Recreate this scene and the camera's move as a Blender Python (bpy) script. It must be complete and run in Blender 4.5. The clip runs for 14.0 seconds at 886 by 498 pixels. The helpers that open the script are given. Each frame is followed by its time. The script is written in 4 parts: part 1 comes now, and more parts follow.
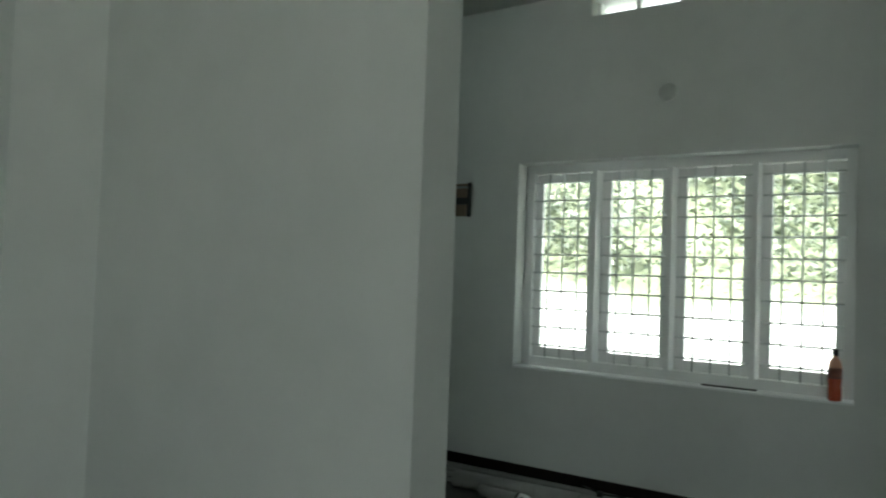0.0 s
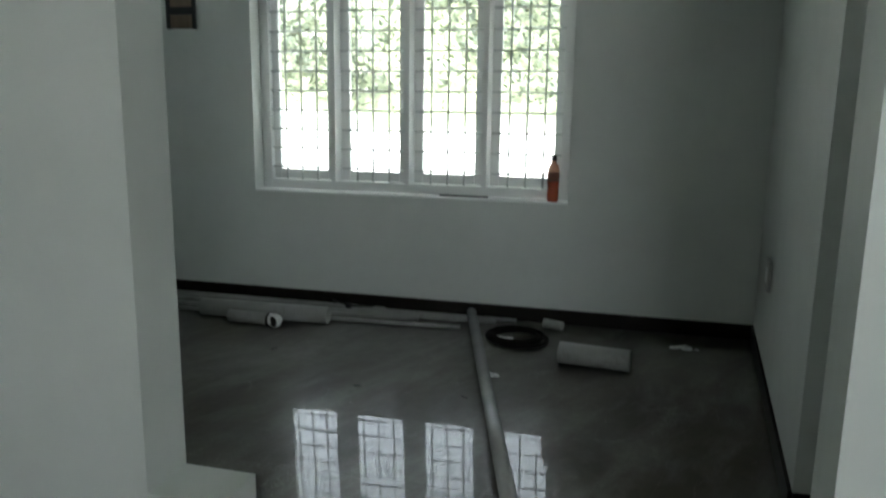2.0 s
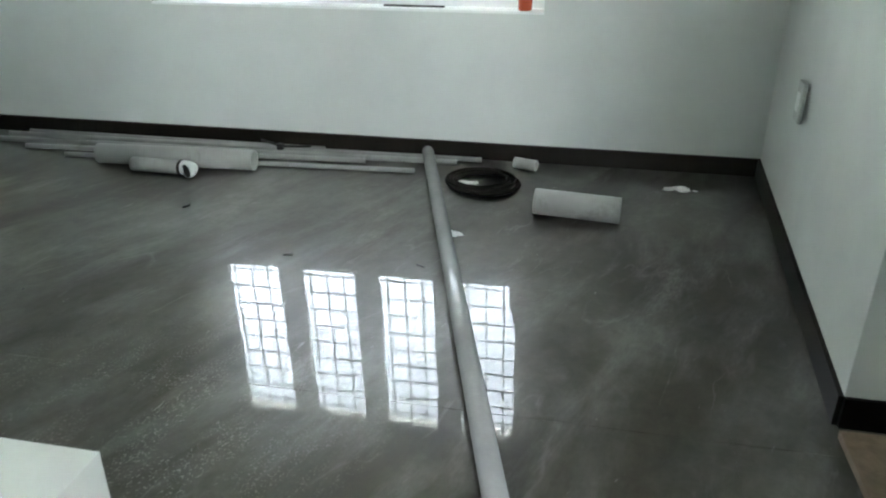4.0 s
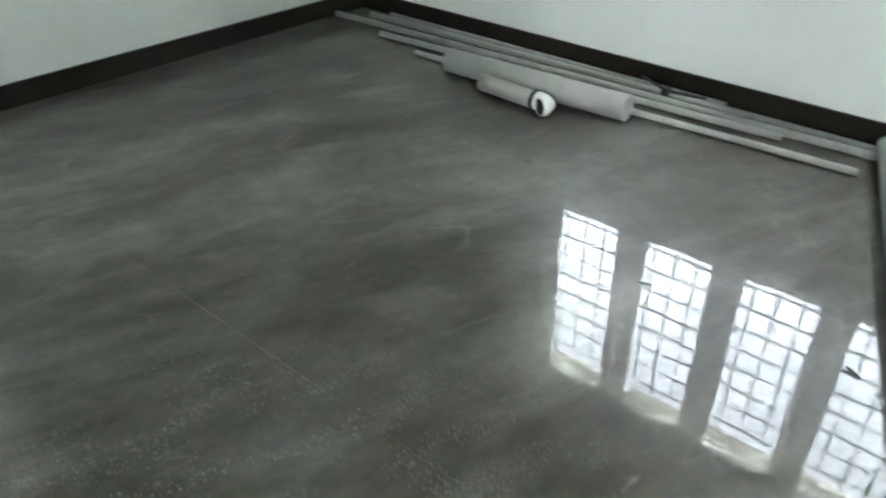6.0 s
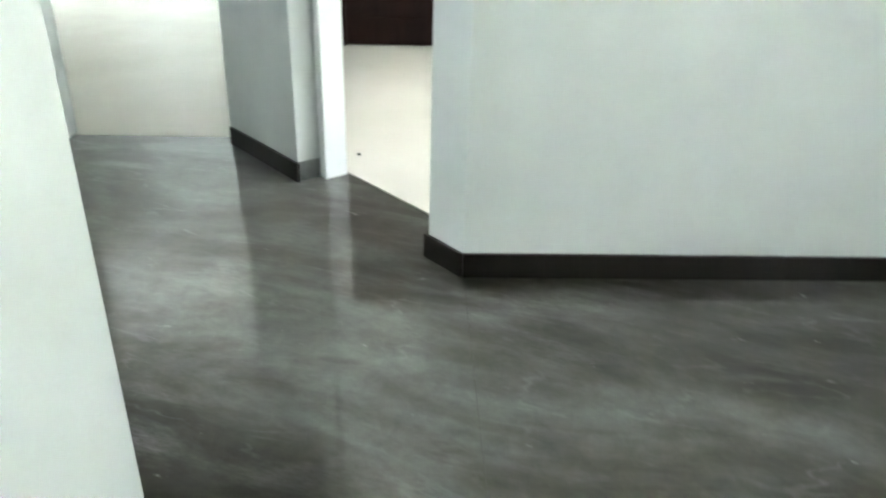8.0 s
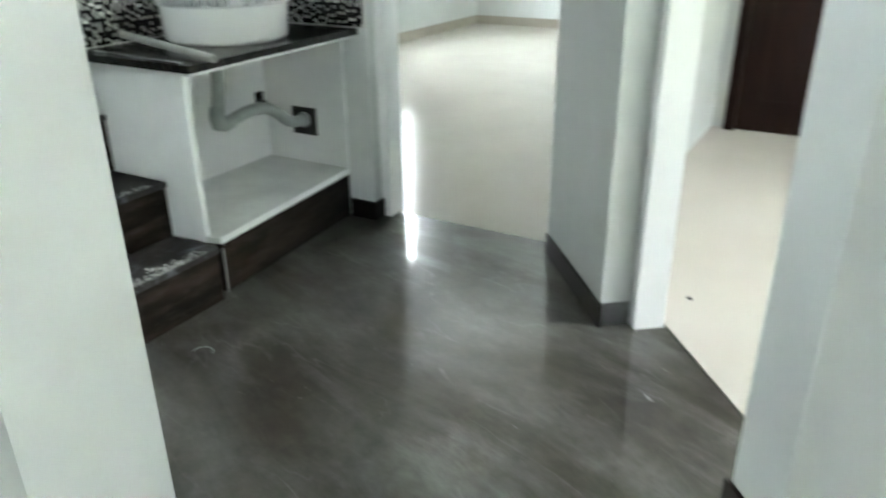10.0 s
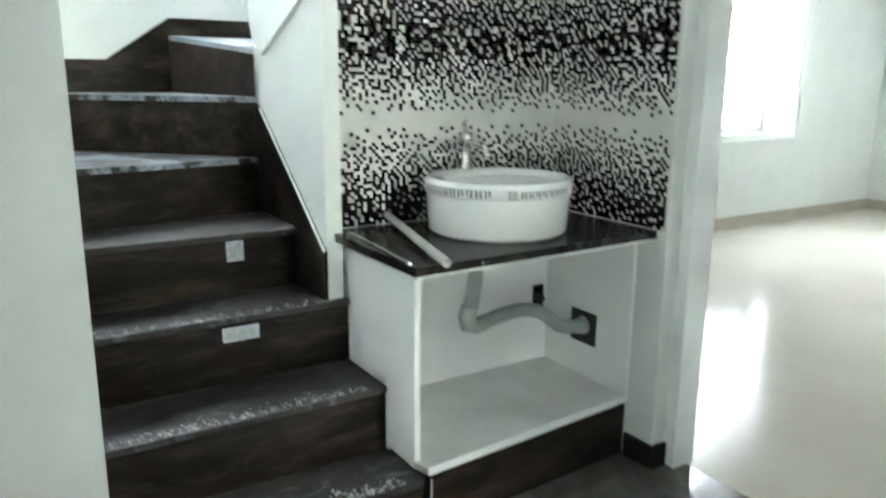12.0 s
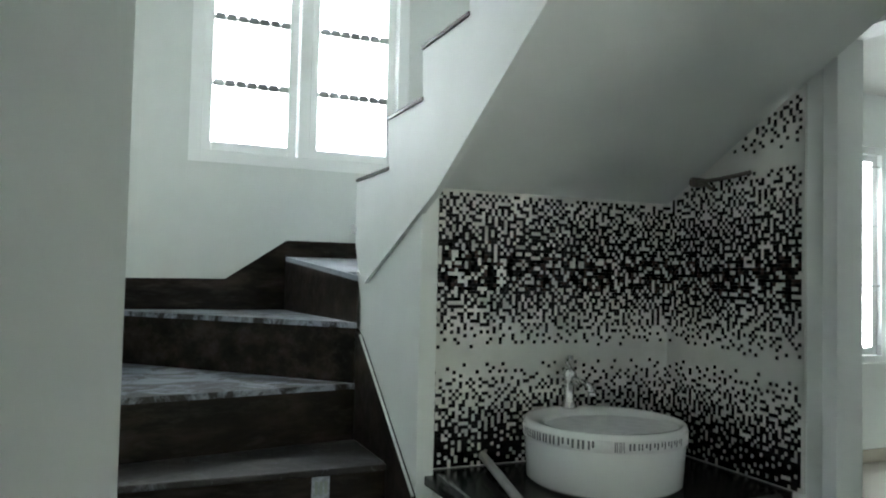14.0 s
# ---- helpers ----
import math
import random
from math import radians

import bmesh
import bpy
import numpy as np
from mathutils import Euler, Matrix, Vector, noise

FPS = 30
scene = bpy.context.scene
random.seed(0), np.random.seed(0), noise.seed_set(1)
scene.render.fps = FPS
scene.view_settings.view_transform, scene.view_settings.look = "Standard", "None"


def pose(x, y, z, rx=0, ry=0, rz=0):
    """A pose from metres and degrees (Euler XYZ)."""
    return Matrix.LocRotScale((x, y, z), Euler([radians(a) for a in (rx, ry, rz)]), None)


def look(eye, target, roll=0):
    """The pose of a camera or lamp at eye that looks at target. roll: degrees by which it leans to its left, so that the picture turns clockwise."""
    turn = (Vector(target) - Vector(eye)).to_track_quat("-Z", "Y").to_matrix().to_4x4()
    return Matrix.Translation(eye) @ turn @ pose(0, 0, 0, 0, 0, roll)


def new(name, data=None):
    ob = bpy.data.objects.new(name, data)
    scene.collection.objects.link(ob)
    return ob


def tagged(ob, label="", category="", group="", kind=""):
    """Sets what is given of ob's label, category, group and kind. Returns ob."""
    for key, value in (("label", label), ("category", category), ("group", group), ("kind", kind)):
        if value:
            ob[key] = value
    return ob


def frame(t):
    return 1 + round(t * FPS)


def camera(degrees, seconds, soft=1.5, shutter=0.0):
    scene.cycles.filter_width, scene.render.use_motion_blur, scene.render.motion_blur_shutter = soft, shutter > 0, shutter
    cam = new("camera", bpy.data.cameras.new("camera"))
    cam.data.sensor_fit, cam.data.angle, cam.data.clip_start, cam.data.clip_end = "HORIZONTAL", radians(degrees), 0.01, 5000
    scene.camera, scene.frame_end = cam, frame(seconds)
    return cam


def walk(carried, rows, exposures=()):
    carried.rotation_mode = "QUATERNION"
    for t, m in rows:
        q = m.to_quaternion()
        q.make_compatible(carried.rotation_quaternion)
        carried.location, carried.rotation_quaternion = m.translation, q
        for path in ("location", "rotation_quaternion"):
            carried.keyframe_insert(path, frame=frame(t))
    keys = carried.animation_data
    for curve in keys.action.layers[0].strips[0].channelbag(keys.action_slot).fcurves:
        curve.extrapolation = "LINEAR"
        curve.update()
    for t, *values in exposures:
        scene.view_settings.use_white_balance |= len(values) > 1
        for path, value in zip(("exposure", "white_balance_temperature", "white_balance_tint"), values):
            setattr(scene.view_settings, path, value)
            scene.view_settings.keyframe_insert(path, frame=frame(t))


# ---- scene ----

cam = camera(61.8, 14.0, soft=2.0, shutter=0.4)
PATH = [
    (0, (-0.26, 1.191, 1.221), (-1.375, 2.85, 1.287), 2.1),
    (0.5, (-0.274, 1.199, 1.233), (-1.2, 2.971, 1.289), 1.7),
    (1, (-0.244, 1.214, 1.213), (-0.999, 3.066, 1.205), 1.7),
    (1.5, (-0.238, 1.233, 1.19), (-0.832, 3.135, 1.023), 1.4),
    (2, (-0.25, 1.272, 1.164), (-0.742, 3.174, 0.788), 0.8),
    (2.5, (-0.267, 1.38, 1.113), (-0.692, 3.252, 0.55), -0.4),
    (2.7, (-0.276, 1.446, 1.097), (-0.685, 3.304, 0.482), -1.3),
    (4.8, (-0.53, 2.236, 1.058), (-0.877, 3.937, 0.067), 1.7),
    (5, (-0.584, 2.316, 1.043), (-1.032, 3.964, 0.003), 1.4),
    (5.5, (-0.697, 2.505, 1.019), (-1.477, 3.969, -0.098), 0.5),
    (6, (-0.813, 2.672, 1.021), (-1.866, 3.962, -0.087), 1.2),
    (6.5, (-1.012, 2.835, 1.05), (-2.276, 3.942, -0.034), 1.4),
    (6.8, (-1.125, 2.91, 1.084), (-2.518, 3.858, 0.007), 0.3),
    (7, (-1.164, 2.951, 1.064), (-2.633, 3.799, 0.005), -0.8),
    (7.4, (-1.282, 3.069, 1.03), (-2.939, 3.634, 0.064), -1.7),
    (7.5, (-1.325, 3.071, 1.033), (-3.0, 3.579, 0.065), -1.0),
    (7.7, (-1.373, 3.128, 1.066), (-3.107, 3.436, 0.117), 0.8),
    (9.8, (-2.048, 3.286, 1.188), (-3.742, 2.598, 0.38), -1.9),
    (10, (-2.165, 3.303, 1.212), (-3.751, 2.4, 0.393), -0.5),
    (10.5, (-2.329, 3.281, 1.225), (-3.788, 2.119, 0.505), 0.3),
    (10.6, (-2.376, 3.278, 1.231), (-3.817, 2.092, 0.513), 0.5),
    (11, (-2.536, 3.199, 1.225), (-3.927, 1.939, 0.534), 1.0),
    (11.5, (-2.712, 3.133, 1.254), (-3.965, 1.701, 0.638), -0.9),
    (12, (-2.832, 3.104, 1.275), (-3.871, 1.455, 0.83), 0.5),
    (12.5, (-2.917, 3.11, 1.32), (-3.791, 1.331, 1.052), 1.6),
    (13, (-2.955, 3.112, 1.365), (-3.764, 1.284, 1.302), 1.5),
    (13.5, (-2.957, 3.08, 1.388), (-3.724, 1.234, 1.45), 1.7),
    (14, (-2.932, 3.022, 1.383), (-3.718, 1.184, 1.457), 1.3),
]
walk(cam, [(t, look(eye, target, roll)) for t, eye, target, roll in PATH],
     exposures=[(0.0, 2.4, 6200, 0), (0.5, 2.3, 6250, 0), (1.5, 2.2, 6300, 0), (2.0, 2.8, 6100, 5), (2.7, 3.85, 6050, 7), (4.8, 5.0, 6050, 7), (5.5, 5.05, 6100, 7), (6.0, 5.25, 6150, 8), (6.5, 5.6, 6150, 8), (7.0, 6.15, 6200, 8),
                (7.7, 6.0, 6150, 9), (9.8, 5.6, 6150, 11), (10.5, 5.65, 6150, 11), (12.0, 5.76, 6150, 11), (12.5, 5.65, 6150, 10), (13.0, 4.9, 6150, 10), (13.5, 4.5, 6150, 10), (14.0, 4.3, 6150, 10)])

# ---------------------------------------------------------------- light
world = bpy.data.worlds.new("sky_world")
scene.world = world
world.use_nodes = True
wn = world.node_tree
sky = wn.nodes.new("ShaderNodeTexSky")
sky.sky_type = "NISHITA"
sky.sun_disc = False
sky.sun_elevation = radians(68)
sky.sun_rotation = radians(259)
wn.nodes["Background"].inputs["Strength"].default_value = 0.15
haze = wn.nodes.new("ShaderNodeHueSaturation")
haze.inputs["Saturation"].default_value = 0.15
wn.links.new(sky.outputs["Color"], haze.inputs["Color"])
wn.links.new(haze.outputs["Color"], wn.nodes["Background"].inputs["Color"])

sun_data = bpy.data.lights.new("sun", "SUN")
sun_data.energy, sun_data.angle, sun_data.color = 5.0, radians(8), (1.0, 0.96, 0.9)
sun = new("sun", sun_data)
sun.matrix_world = look((-8, -1.5, 20), (0, 0, 0))


def opening_light(name, at, to, w, h, power):
    """Daylight standing in a window or door opening."""
    d = bpy.data.lights.new(name, "AREA")
    d.shape, d.size, d.size_y, d.energy, d.color = "RECTANGLE", w, h, power, (0.93, 1.0, 0.98)
    ob = new(name, d)
    ob.matrix_world = look(at, to)
    return ob


opening_light("stair_window_daylight", (-3.69, -0.75, 2.65), (-3.69, 2.0, 2.3), 1.1, 1.6, 1.8)
opening_light("bedroom_window_daylight", (-8.7, -1.35, 1.5), (-10.4, 2.4, 0.9), 1.3, 1.4, 3.0)
opening_light("entrance_daylight", (0.85, -1.75, 1.1), (0.2, 1.0, 1.0), 1.1, 2.0, 0.62)
# added fill in an unseen opening, aimed to brighten the vanity and partition
opening_light("store_fill_light", (-4.75, 5.40, 1.45), (-4.5, 2.0, 0.9), 1.05, 0.88, 0.5)

# ---------------------------------------------------------------- materials


def material(name, rough=0.5, metal=0.0, spec=0.5):
    m = bpy.data.materials.new(name)
    m.use_nodes = True
    b = m.node_tree.nodes["Principled BSDF"]
    b.inputs["Roughness"].default_value = rough
    b.inputs["Metallic"].default_value = metal
    b.inputs["Specular IOR Level"].default_value = spec
    return m, m.node_tree, b


def coords(nt, scale=(1, 1, 1), rot=(0, 0, 0)):
    g = nt.nodes.new("ShaderNodeNewGeometry")
    mp = nt.nodes.new("ShaderNodeMapping")
    mp.inputs["Scale"].default_value = scale
    mp.inputs["Rotation"].default_value = [radians(a) for a in rot]
    nt.links.new(g.outputs["Position"], mp.inputs["Vector"])
    return mp.outputs["Vector"]


def noise_tex(nt, vec, scale, detail=4.0, rough=0.55, distort=0.0):
    n = nt.nodes.new("ShaderNodeTexNoise")
    n.inputs["Scale"].default_value = scale
    n.inputs["Detail"].default_value = detail
    n.inputs["Roughness"].default_value = rough
    n.inputs["Distortion"].default_value = distort
    nt.links.new(vec, n.inputs["Vector"])
    return n.outputs["Fac"]


def ramp(nt, fac, stops):
    r = nt.nodes.new("ShaderNodeValToRGB")
    e = r.color_ramp.elements
    while len(e) < len(stops):
        e.new(0.5)
    for el, (p, c) in zip(e, stops):
        el.position = p
        el.color = (*c, 1) if len(c) == 3 else c
    nt.links.new(fac, r.inputs["Fac"])
    return r.outputs["Color"]


def grey(v):
    return (v, v, v)


def mix(nt, kind, fac, a, b):
    m = nt.nodes.new("ShaderNodeMix")
    m.data_type, m.blend_type = "RGBA", kind
    ins = [s for s in m.inputs if s.enabled]
    for value, sock in zip((fac, a, b), ins):
        if isinstance(value, (int, float)):
            sock.default_value = value
        elif isinstance(value, tuple):
            sock.default_value = (*value, 1)
        else:
            nt.links.new(value, sock)
    return [s for s in m.outputs if s.enabled][0]


def bump(nt, b, height, strength, dist=0.01):
    n = nt.nodes.new("ShaderNodeBump")
    n.inputs["Strength"].default_value = strength
    n.inputs["Distance"].default_value = dist
    nt.links.new(height, n.inputs["Height"])
    nt.links.new(n.outputs["Normal"], b.inputs["Normal"])


def plain(name, c, rough=0.5, metal=0.0, var=0.08, scale=8.0, spec=0.5, relief=0.05):
    """A plain surface with slight mottling at two scales."""
    m, nt, b = material(name, rough, metal, spec)
    v = coords(nt)
    big = noise_tex(nt, v, scale, 3)
    small = noise_tex(nt, v, scale * 14, 3)
    lo, hi = tuple(x * (1 - var) for x in c), tuple(min(1, x * (1 + var)) for x in c)
    col = ramp(nt, big, [(0.3, lo), (0.7, hi)])
    col = mix(nt, "MULTIPLY", 0.5, col, ramp(nt, small, [(0.3, grey(1 - var)), (0.7, grey(1.0))]))
    nt.links.new(col, b.inputs["Base Color"])
    if relief:
        bump(nt, b, small, relief, 0.004)
    return m


def make_wall_paint():
    m, nt, b = material("white_wall_paint", 0.55, spec=0.35)
    v = coords(nt)
    big = noise_tex(nt, v, 0.9, 3)
    mid = noise_tex(nt, v, 6.0, 4)
    fine = noise_tex(nt, v, 90.0, 3)
    col = ramp(nt, big, [(0.3, (0.66, 0.69, 0.665)), (0.7, (0.72, 0.745, 0.72))])
    col = mix(nt, "MULTIPLY", 0.6, col, ramp(nt, mid, [(0.35, grey(0.94)), (0.6, grey(1.0))]))
    nt.links.new(col, b.inputs["Base Color"])
    bump(nt, b, fine, 0.08, 0.003)
    return m


def make_dark_marble():
    """Polished grey marble-look floor tile: slanting clouds, broken pale veins, speckle and dust."""
    m, nt, b = material("dark_marble_tile", 0.05)
    oi = nt.nodes.new("ShaderNodeObjectInfo")
    v0 = coords(nt, (1, 1, 1), (0, 0, -70))
    off = nt.nodes.new("ShaderNodeVectorMath")
    off.operation = "MULTIPLY_ADD"
    off.inputs[1].default_value = (1, 1, 1)
    sc = nt.nodes.new("ShaderNodeMath")
    sc.operation = "MULTIPLY"
    sc.inputs[1].default_value = 0.004
    nt.links.new(oi.outputs["Random"], sc.inputs[0])
    nt.links.new(v0, off.inputs[0])
    nt.links.new(sc.outputs[0], off.inputs[2])
    v = off.outputs["Vector"]
    st = nt.nodes.new("ShaderNodeMapping")
    st.inputs["Scale"].default_value = (0.9, 2.0, 1)
    nt.links.new(v, st.inputs["Vector"])
    sv = st.outputs["Vector"]
    cloud = noise_tex(nt, sv, 1.15, 6, 0.58, 0.7)
    patch = noise_tex(nt, v, 0.8, 5, 0.55, 0.9)
    grain = noise_tex(nt, v, 16.0, 7, 0.78, 0.4)
    col = ramp(nt, cloud, [(0.27, (0.025, 0.0195, 0.0135)), (0.43, (0.054, 0.047, 0.036)), (0.56, (0.094, 0.091, 0.077)), (0.74, (0.150, 0.148, 0.133))])
    col = mix(nt, "OVERLAY", 1.0, col, ramp(nt, patch, [(0.30, (0.27, 0.25, 0.22)), (0.70, (0.66, 0.68, 0.70))]))
    col = mix(nt, "OVERLAY", 0.6, col, ramp(nt, grain, [(0.3, grey(0.28)), (0.7, grey(0.7))]))
    stroke = nt.nodes.new("ShaderNodeMapping")
    stroke.inputs["Scale"].default_value = (1.5, 5.0, 1)
    nt.links.new(v, stroke.inputs["Vector"])
    brush = stroke.outputs["Vector"]
    # feathered pale drifts, present only in places
    region = ramp(nt, noise_tex(nt, v, 1.7, 3, 0.5, 0.6), [(0.40, grey(0.12)), (0.64, grey(1))])
    worn = ramp(nt, noise_tex(nt, brush, 22.0, 5, 0.7), [(0.34, grey(0.35)), (0.62, grey(1))])
    drift = ramp(nt, noise_tex(nt, brush, 1.3, 6, 0.6, 0.5), [(0.47, grey(0)), (0.68, grey(0.6))])
    col = mix(nt, "MIX", mix(nt, "MULTIPLY", 1.0, mix(nt, "MULTIPLY", 1.0, drift, region), worn), col, (0.235, 0.228, 0.213))
    # thin broken veins where a slow field crosses its middle
    line = ramp(nt, noise_tex(nt, brush, 0.9, 5, 0.5, 0.4), [(0.488, grey(0)), (0.5, grey(0.16)), (0.512, grey(0))])
    broken = ramp(nt, noise_tex(nt, v, 5.0, 4, 0.6), [(0.48, grey(0)), (0.62, grey(1))])
    col = mix(nt, "MIX", mix(nt, "MULTIPLY", 1.0, line, broken), col, (0.36, 0.352, 0.335))
    fleck = ramp(nt, noise_tex(nt, brush, 9.0, 4, 0.6, 0.7), [(0.69, grey(0)), (0.77, grey(0.6))])
    col = mix(nt, "MIX", fleck, col, (0.34, 0.33, 0.315))
    dark = noise_tex(nt, brush, 1.5, 4, 0.6, 1.0)
    col = mix(nt, "MIX", ramp(nt, dark, [(0.46, grey(0)), (0.78, grey(0.45))]), col, (0.046, 0.039, 0.031))
    speck = noise_tex(nt, v, 170.0, 3, 0.6)
    # a worn, speckled patch where the sheen is gone
    far = nt.nodes.new("ShaderNodeVectorMath")
    far.operation = "DISTANCE"
    far.inputs[1].default_value = (-1.38, 2.98, 0.0)
    nt.links.new(coords(nt), far.inputs[0])
    near = nt.nodes.new("ShaderNodeMapRange")
    near.inputs["From Min"].default_value, near.inputs["From Max"].default_value = 0.75, 0.25
    nt.links.new(far.outputs["Value"], near.inputs["Value"])
    smask = ramp(nt, noise_tex(nt, brush, 2.6, 5, 0.6, 0.6), [(0.44, grey(0)), (0.54, grey(1.0))])
    smask = mix(nt, "MULTIPLY", 1.0, smask, near.outputs["Result"])
    col = mix(nt, "MIX", mix(nt, "MULTIPLY", 1.0, ramp(nt, speck, [(0.55, grey(0)), (0.66, grey(0.5))]), smask), col, (0.40, 0.38, 0.355))
    nt.links.new(col, b.inputs["Base Color"])
    dust = noise_tex(nt, coords(nt), 2.5, 2, 0.5)
    b.inputs["Roughness"].default_value = 0.28
    b.inputs["Specular IOR Level"].default_value = 0.15
    b.inputs["Coat Weight"].default_value = 0.72
    nt.links.new(ramp(nt, dust, [(0.2, grey(0.006)), (0.8, grey(0.02))]), b.inputs["Coat Roughness"])
    # normals tilted to shift the window's reflection; the polish is a little wavy
    slope = nt.nodes.new("ShaderNodeVectorMath")
    slope.operation = "DOT_PRODUCT"
    slope.inputs[1].default_value = (0.012, 0.012, 0.0)
    nt.links.new(coords(nt), slope.inputs[0])
    wave = nt.nodes.new("ShaderNodeMath")
    wave.operation = "MULTIPLY_ADD"
    wave.inputs[1].default_value = 0.00026
    nt.links.new(noise_tex(nt, coords(nt), 7.0, 1), wave.inputs[0])
    nt.links.new(slope.outputs["Value"], wave.inputs[2])
    bump(nt, b, wave.outputs[0], 1.0, 1.0)
    nt.links.new(b.inputs["Normal"].links[0].from_socket, b.inputs["Coat Normal"])
    return m


def make_stair_tile():
    m, nt, b = material("dusty_dark_stair_tile", 0.3, spec=0.1)
    v = coords(nt, (1.2, 5.0, 5.0), (0, 0, 8))
    cloud = noise_tex(nt, v, 2.2, 6, 0.6, 0.15)
    col = ramp(nt, cloud, [(0.32, (0.007, 0.0046, 0.0032)), (0.5, (0.017, 0.0118, 0.0085)), (0.7, (0.042, 0.031, 0.024))])
    dust = noise_tex(nt, coords(nt, (1, 4.0, 4.0)), 6.0, 7, 0.72, 0.1)
    col = mix(nt, "MIX", ramp(nt, dust, [(0.50, grey(0)), (0.80, grey(0.11))]), col, (0.28, 0.26, 0.24))
    nt.links.new(col, b.inputs["Base Color"])
    nt.links.new(ramp(nt, dust, [(0.4, grey(0.28)), (0.7, grey(0.5))]), b.inputs["Roughness"])
    return m


def make_stair_tread(name="dusty_stair_tread", lo=0.42, hi=0.68, most=0.75):
    """The same tile seen from above: cement dust and smears lie on it, tinted with sky sheen."""
    m, nt, b = material(name, 0.3)
    cloud = noise_tex(nt, coords(nt, (1.2, 4, 1)), 1.6, 6, 0.6, 0.6)
    col = ramp(nt, cloud, [(0.3, (0.014, 0.012, 0.011)), (0.8, (0.06, 0.055, 0.05))])
    smear = noise_tex(nt, coords(nt, (1.3, 2.2, 1), (0, 0, 14)), 5.5, 8, 0.72, 0.9)
    spots = noise_tex(nt, coords(nt), 60.0, 4, 0.7)
    cover = mix(nt, "ADD", 0.6, ramp(nt, smear, [(lo, grey(0)), (hi, grey(most))]), ramp(nt, spots, [(0.6, grey(0)), (0.75, grey(0.5))]))
    # the sky's bluish reflection is mixed into the dust colour
    col = mix(nt, "MIX", cover, col, (0.33, 0.36, 0.41))
    nt.links.new(col, b.inputs["Base Color"])
    nt.links.new(ramp(nt, smear, [(0.35, grey(0.36)), (0.7, grey(0.6))]), b.inputs["Roughness"])
    b.inputs["Specular IOR Level"].default_value = 0.25
    return m


def make_beige_tile():
    m, nt, b = material("cream_polished_tile", 0.07)
    cloud = noise_tex(nt, coords(nt), 1.5, 4)
    nt.links.new(ramp(nt, cloud, [(0.3, (0.52, 0.49, 0.425)), (0.7, (0.57, 0.54, 0.475))]), b.inputs["Base Color"])
    nt.links.new(ramp(nt, noise_tex(nt, coords(nt), 4, 5), [(0.35, grey(0.13)), (0.7, grey(0.2))]), b.inputs["Roughness"])
    b.inputs["IOR"].default_value = 1.16
    return m


def make_wood(name, lo, hi, rough=0.4):
    m, nt, b = material(name, rough)
    g = noise_tex(nt, coords(nt, (14, 14, 1.2)), 2.0, 6, 0.65, 0.6)
    nt.links.new(ramp(nt, g, [(0.3, lo), (0.7, hi)]), b.inputs["Base Color"])
    bump(nt, b, g, 0.1, 0.003)
    return m


def make_glass(name, tint=(0.95, 0.98, 0.97), rough=0.0):
    m, nt, b = material(name, rough)
    b.inputs["Base Color"].default_value = (*tint, 1)
    b.inputs["Transmission Weight"].default_value = 1.0
    b.inputs["IOR"].default_value = 1.45
    return m


def make_leaf():
    m, nt, b = material("leaf_green", 0.5)
    g = nt.nodes.new("ShaderNodeNewGeometry")
    nt.links.new(ramp(nt, g.outputs["Random Per Island"], [(0.0, (0.05, 0.066, 0.045)), (0.5, (0.135, 0.155, 0.11)), (1.0, (0.26, 0.28, 0.21))]), b.inputs["Base Color"])
    return m


WALL = make_wall_paint()
MARBLE = make_dark_marble()
STAIR = make_stair_tile()
TREAD = make_stair_tread("dusty_stair_tread", 0.44, 0.56, 0.85)
SCREED = make_stair_tread("pale_dusty_screed", 0.26, 0.48, 0.95)
TREAD_SWEPT = make_stair_tread("swept_stair_tread", 0.54, 0.74, 0.45)
BEIGE = make_beige_tile()
SKIRT = plain("dark_skirting_tile", (0.017, 0.0135, 0.0105), 0.4, var=0.2, scale=5, spec=0.18, relief=0)
BEIGE_SKIRT = plain("cream_skirting_tile", (0.46, 0.42, 0.35), 0.2, var=0.06)
FRAME = plain("white_gloss_frame_paint", (0.86, 0.88, 0.87), 0.32, var=0.03, scale=3)
GRILL = plain("white_grill_steel", (0.62, 0.65, 0.64), 0.4, var=0.05)
CEIL = plain("white_ceiling_paint", (0.78, 0.79, 0.76), 0.7, var=0.03, scale=2)


def make_pvc():
    m, nt, b = material("dirty_white_pvc", 0.36)
    v = coords(nt)
    col = ramp(nt, noise_tex(nt, v, 9.0, 3), [(0.3, (0.31, 0.31, 0.295)), (0.7, (0.385, 0.385, 0.37))])
    dirt = noise_tex(nt, v, 5.5, 6, 0.65, 0.8)
    col = mix(nt, "MIX", ramp(nt, dirt, [(0.56, grey(0)), (0.70, grey(0.55))]), col, (0.17, 0.158, 0.14))
    nt.links.new(col, b.inputs["Base Color"])
    return m


PVC = make_pvc()
PVC_LONG = plain("grey_white_pvc", (0.34, 0.345, 0.345), 0.24, var=0.12, scale=6, relief=0)
PVC_CAP = plain("bright_white_pvc_fitting", (0.82, 0.83, 0.82), 0.3, var=0.03)
PVC_GREY = plain("grey_pvc_waste_pipe", (0.33, 0.36, 0.34), 0.42, var=0.08)
# near-black for shade inside openings, and for the rubber collar
SHADE_RUBBER = plain("dark_hole_shade_and_rubber", (0.03, 0.028, 0.025), 0.8, var=0.2)
